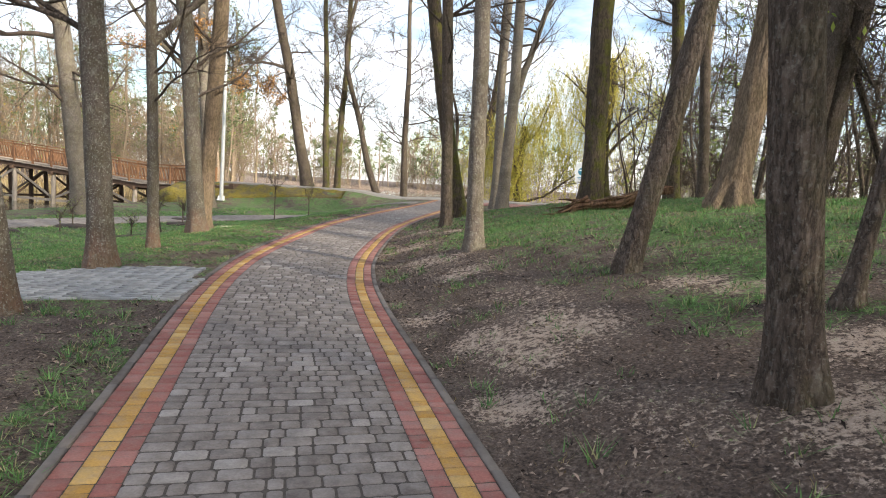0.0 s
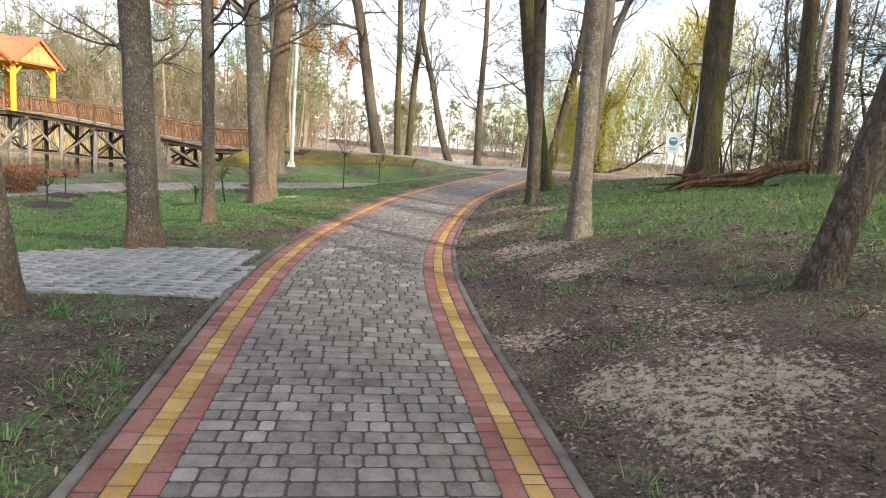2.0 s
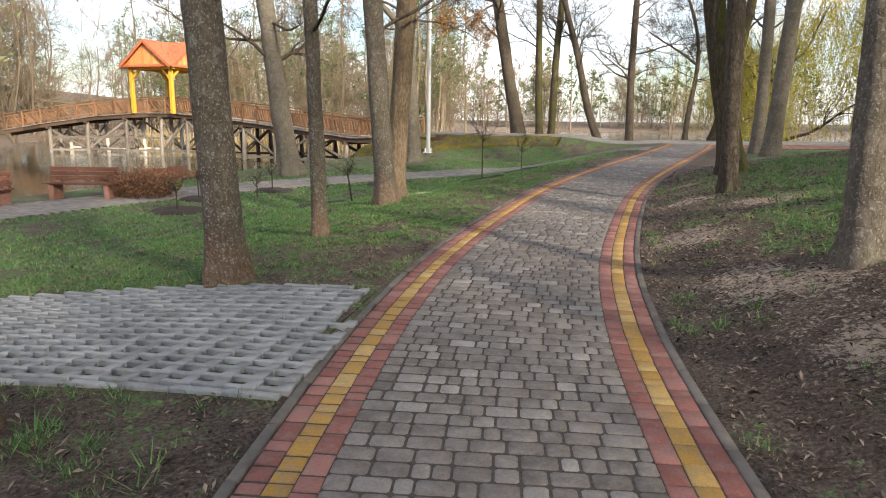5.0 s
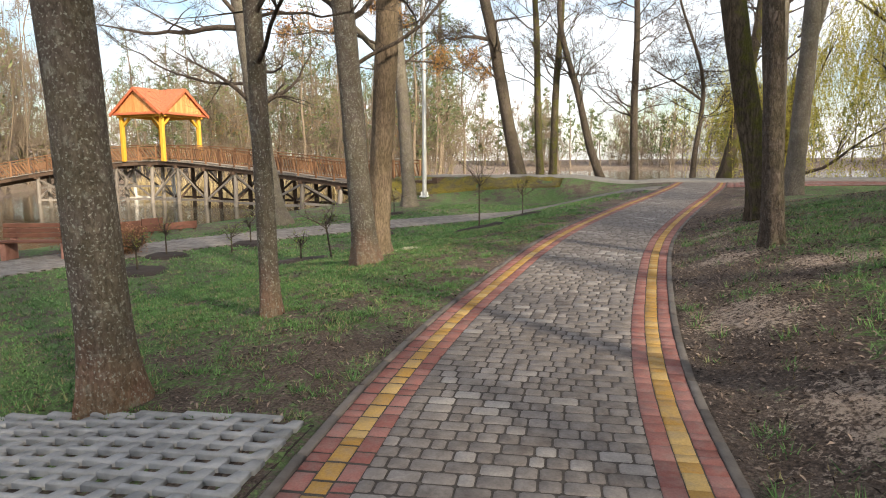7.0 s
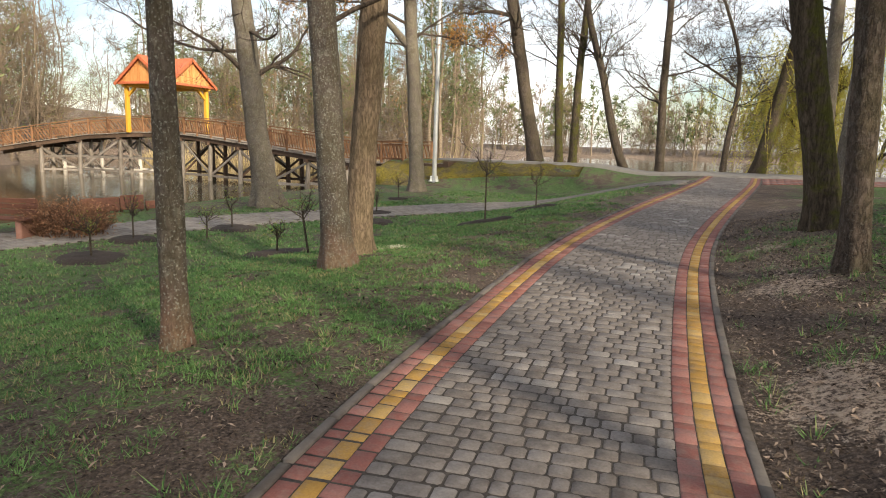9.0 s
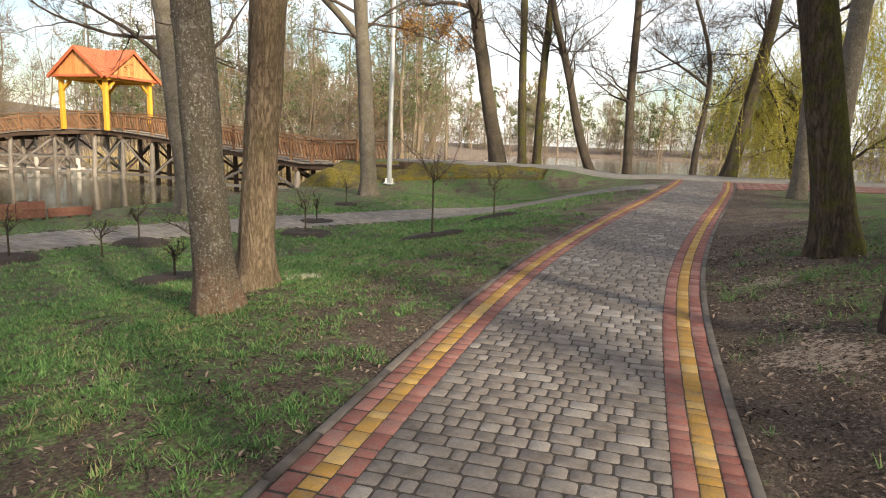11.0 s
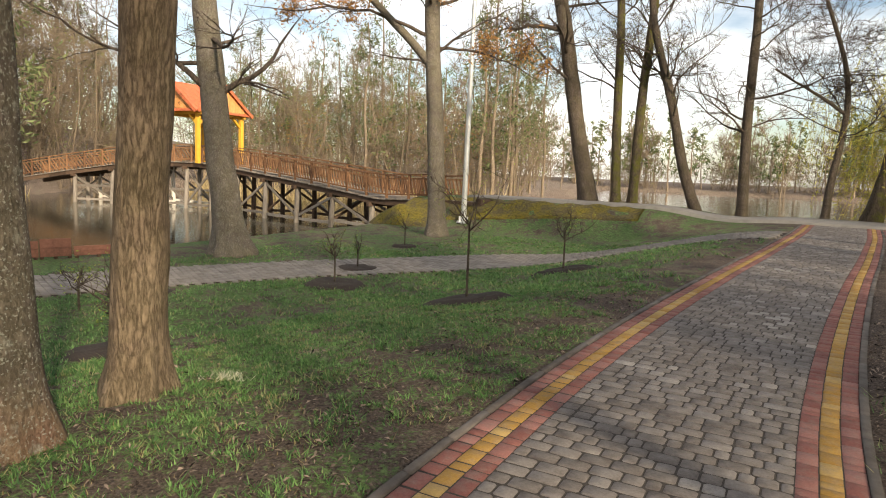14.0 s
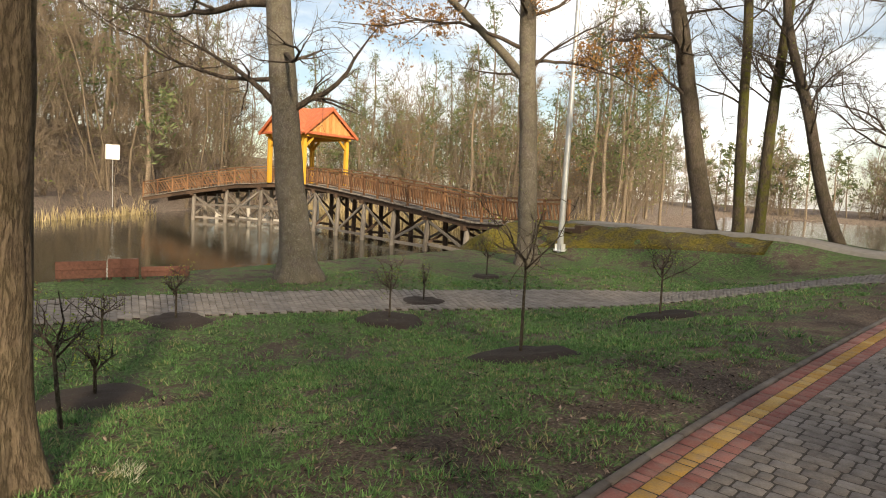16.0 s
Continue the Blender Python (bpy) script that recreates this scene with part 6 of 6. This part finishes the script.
# concrete grass pavers beside the path
pad = strip("grass_paver_area", [(*(PAD_O + PAD_U * u + PAD_V * PAD_W / 2), 0) for u in np.arange(0.1, PAD_L, 0.25)], PAD_W, 0.0, M_SOIL, "pale concrete grass pavers with soil and grass in their gaps", "paved area", 0.1, 9)
paver = Paving(pad, "grass_paver", M_GRASS_PAVER, "grass_pavers")
tp = math.atan2(PAD_U[1], PAD_U[0])
NOTCHED = notched_arrays()
for j in range(17):
    for i in range(49):
        p = PAD_O + PAD_U * (0.06 + i * 0.202 + 0.012 * (j % 2)) + PAD_V * (0.065 + j * 0.1255)
        if beside(p[0], p[1]) > -1.19:
            continue
        paver.lay(0.29, 0.12, p[0], p[1], land_height(p[0], p[1]) + 0.030 + rp.uniform(-0.002, 0.002), tp, 0.0, i < 18, shape=NOTCHED)
paver.finish()
edging = Paving(pad, "edging_stone", M_GRASS_PAVER, "edging_stones")
for v in (-0.035, PAD_W + 0.035):
    for i in range(30):
        p = PAD_O + PAD_U * (0.16 + i * 0.333) + PAD_V * v
        if beside(p[0], p[1]) < -1.3:
            edging.lay(0.33, 0.06, p[0], p[1], land_height(p[0], p[1]) + 0.024, tp, 0.0, True)
edging.finish()

# side path of the same pavers towards the bridge
side_bed = strip("side_path", [(x, y, 0) for x, y in side_line[::3]], 2.2, 0.015, M_SOIL, "narrow paved path of pale slanted pavers across the lawn", "footpath", 0.12, 5)
side = Paving(side_bed, "side_path_paver", M_SIDE, "side_path_pavers", 0)
for i in range(len(side_line) - 1):
    d = side_line[i + 1] - side_line[i]
    d /= np.linalg.norm(d)
    turn = math.atan2(d[1], d[0]) - math.pi / 2
    for j in range(9):
        u = -0.98 + 0.245 * j + (0.06 if i % 2 else -0.06)
        x, y = side_line[i][0] + d[1] * u, side_line[i][1] - d[0] * u
        if beside(x, y) > -1.25:
            continue
        side.lay(0.215, 0.118, x, y, land_height(x, y) + 0.035 + rp.uniform(-0.004, 0.004), turn, 0.0, False, 0.03)
side.finish()

# red-banded branch of the path
branch_line = [(-1.9 + 0.3 * i, 37.6 + 0.05 * i, 0) for i in range(50)]
branch = strip("branch_path", branch_line, 3.2, 0.01, M_SOIL, "red and grey banded paved branch of the footpath", "footpath", 0.12, 5)
bands = [Paving(branch, "red_band_paver", M_RED, "red_band_pavers", 0), Paving(branch, "grey_band_paver", M_GREY, "grey_band_pavers", 0)]
for j in range(13):
    for i in range(62):
        x = -1.75 + 0.245 * i
        y = 36.1 + 0.245 * j + 0.05 * (x + 1.9) / 0.3
        bands[0 if j % 4 != 1 else 1].lay(0.238, 0.238, x, y, land_height(x, y) + 0.03, 0.165, 0.0, False)
for b in bands:
    b.finish()
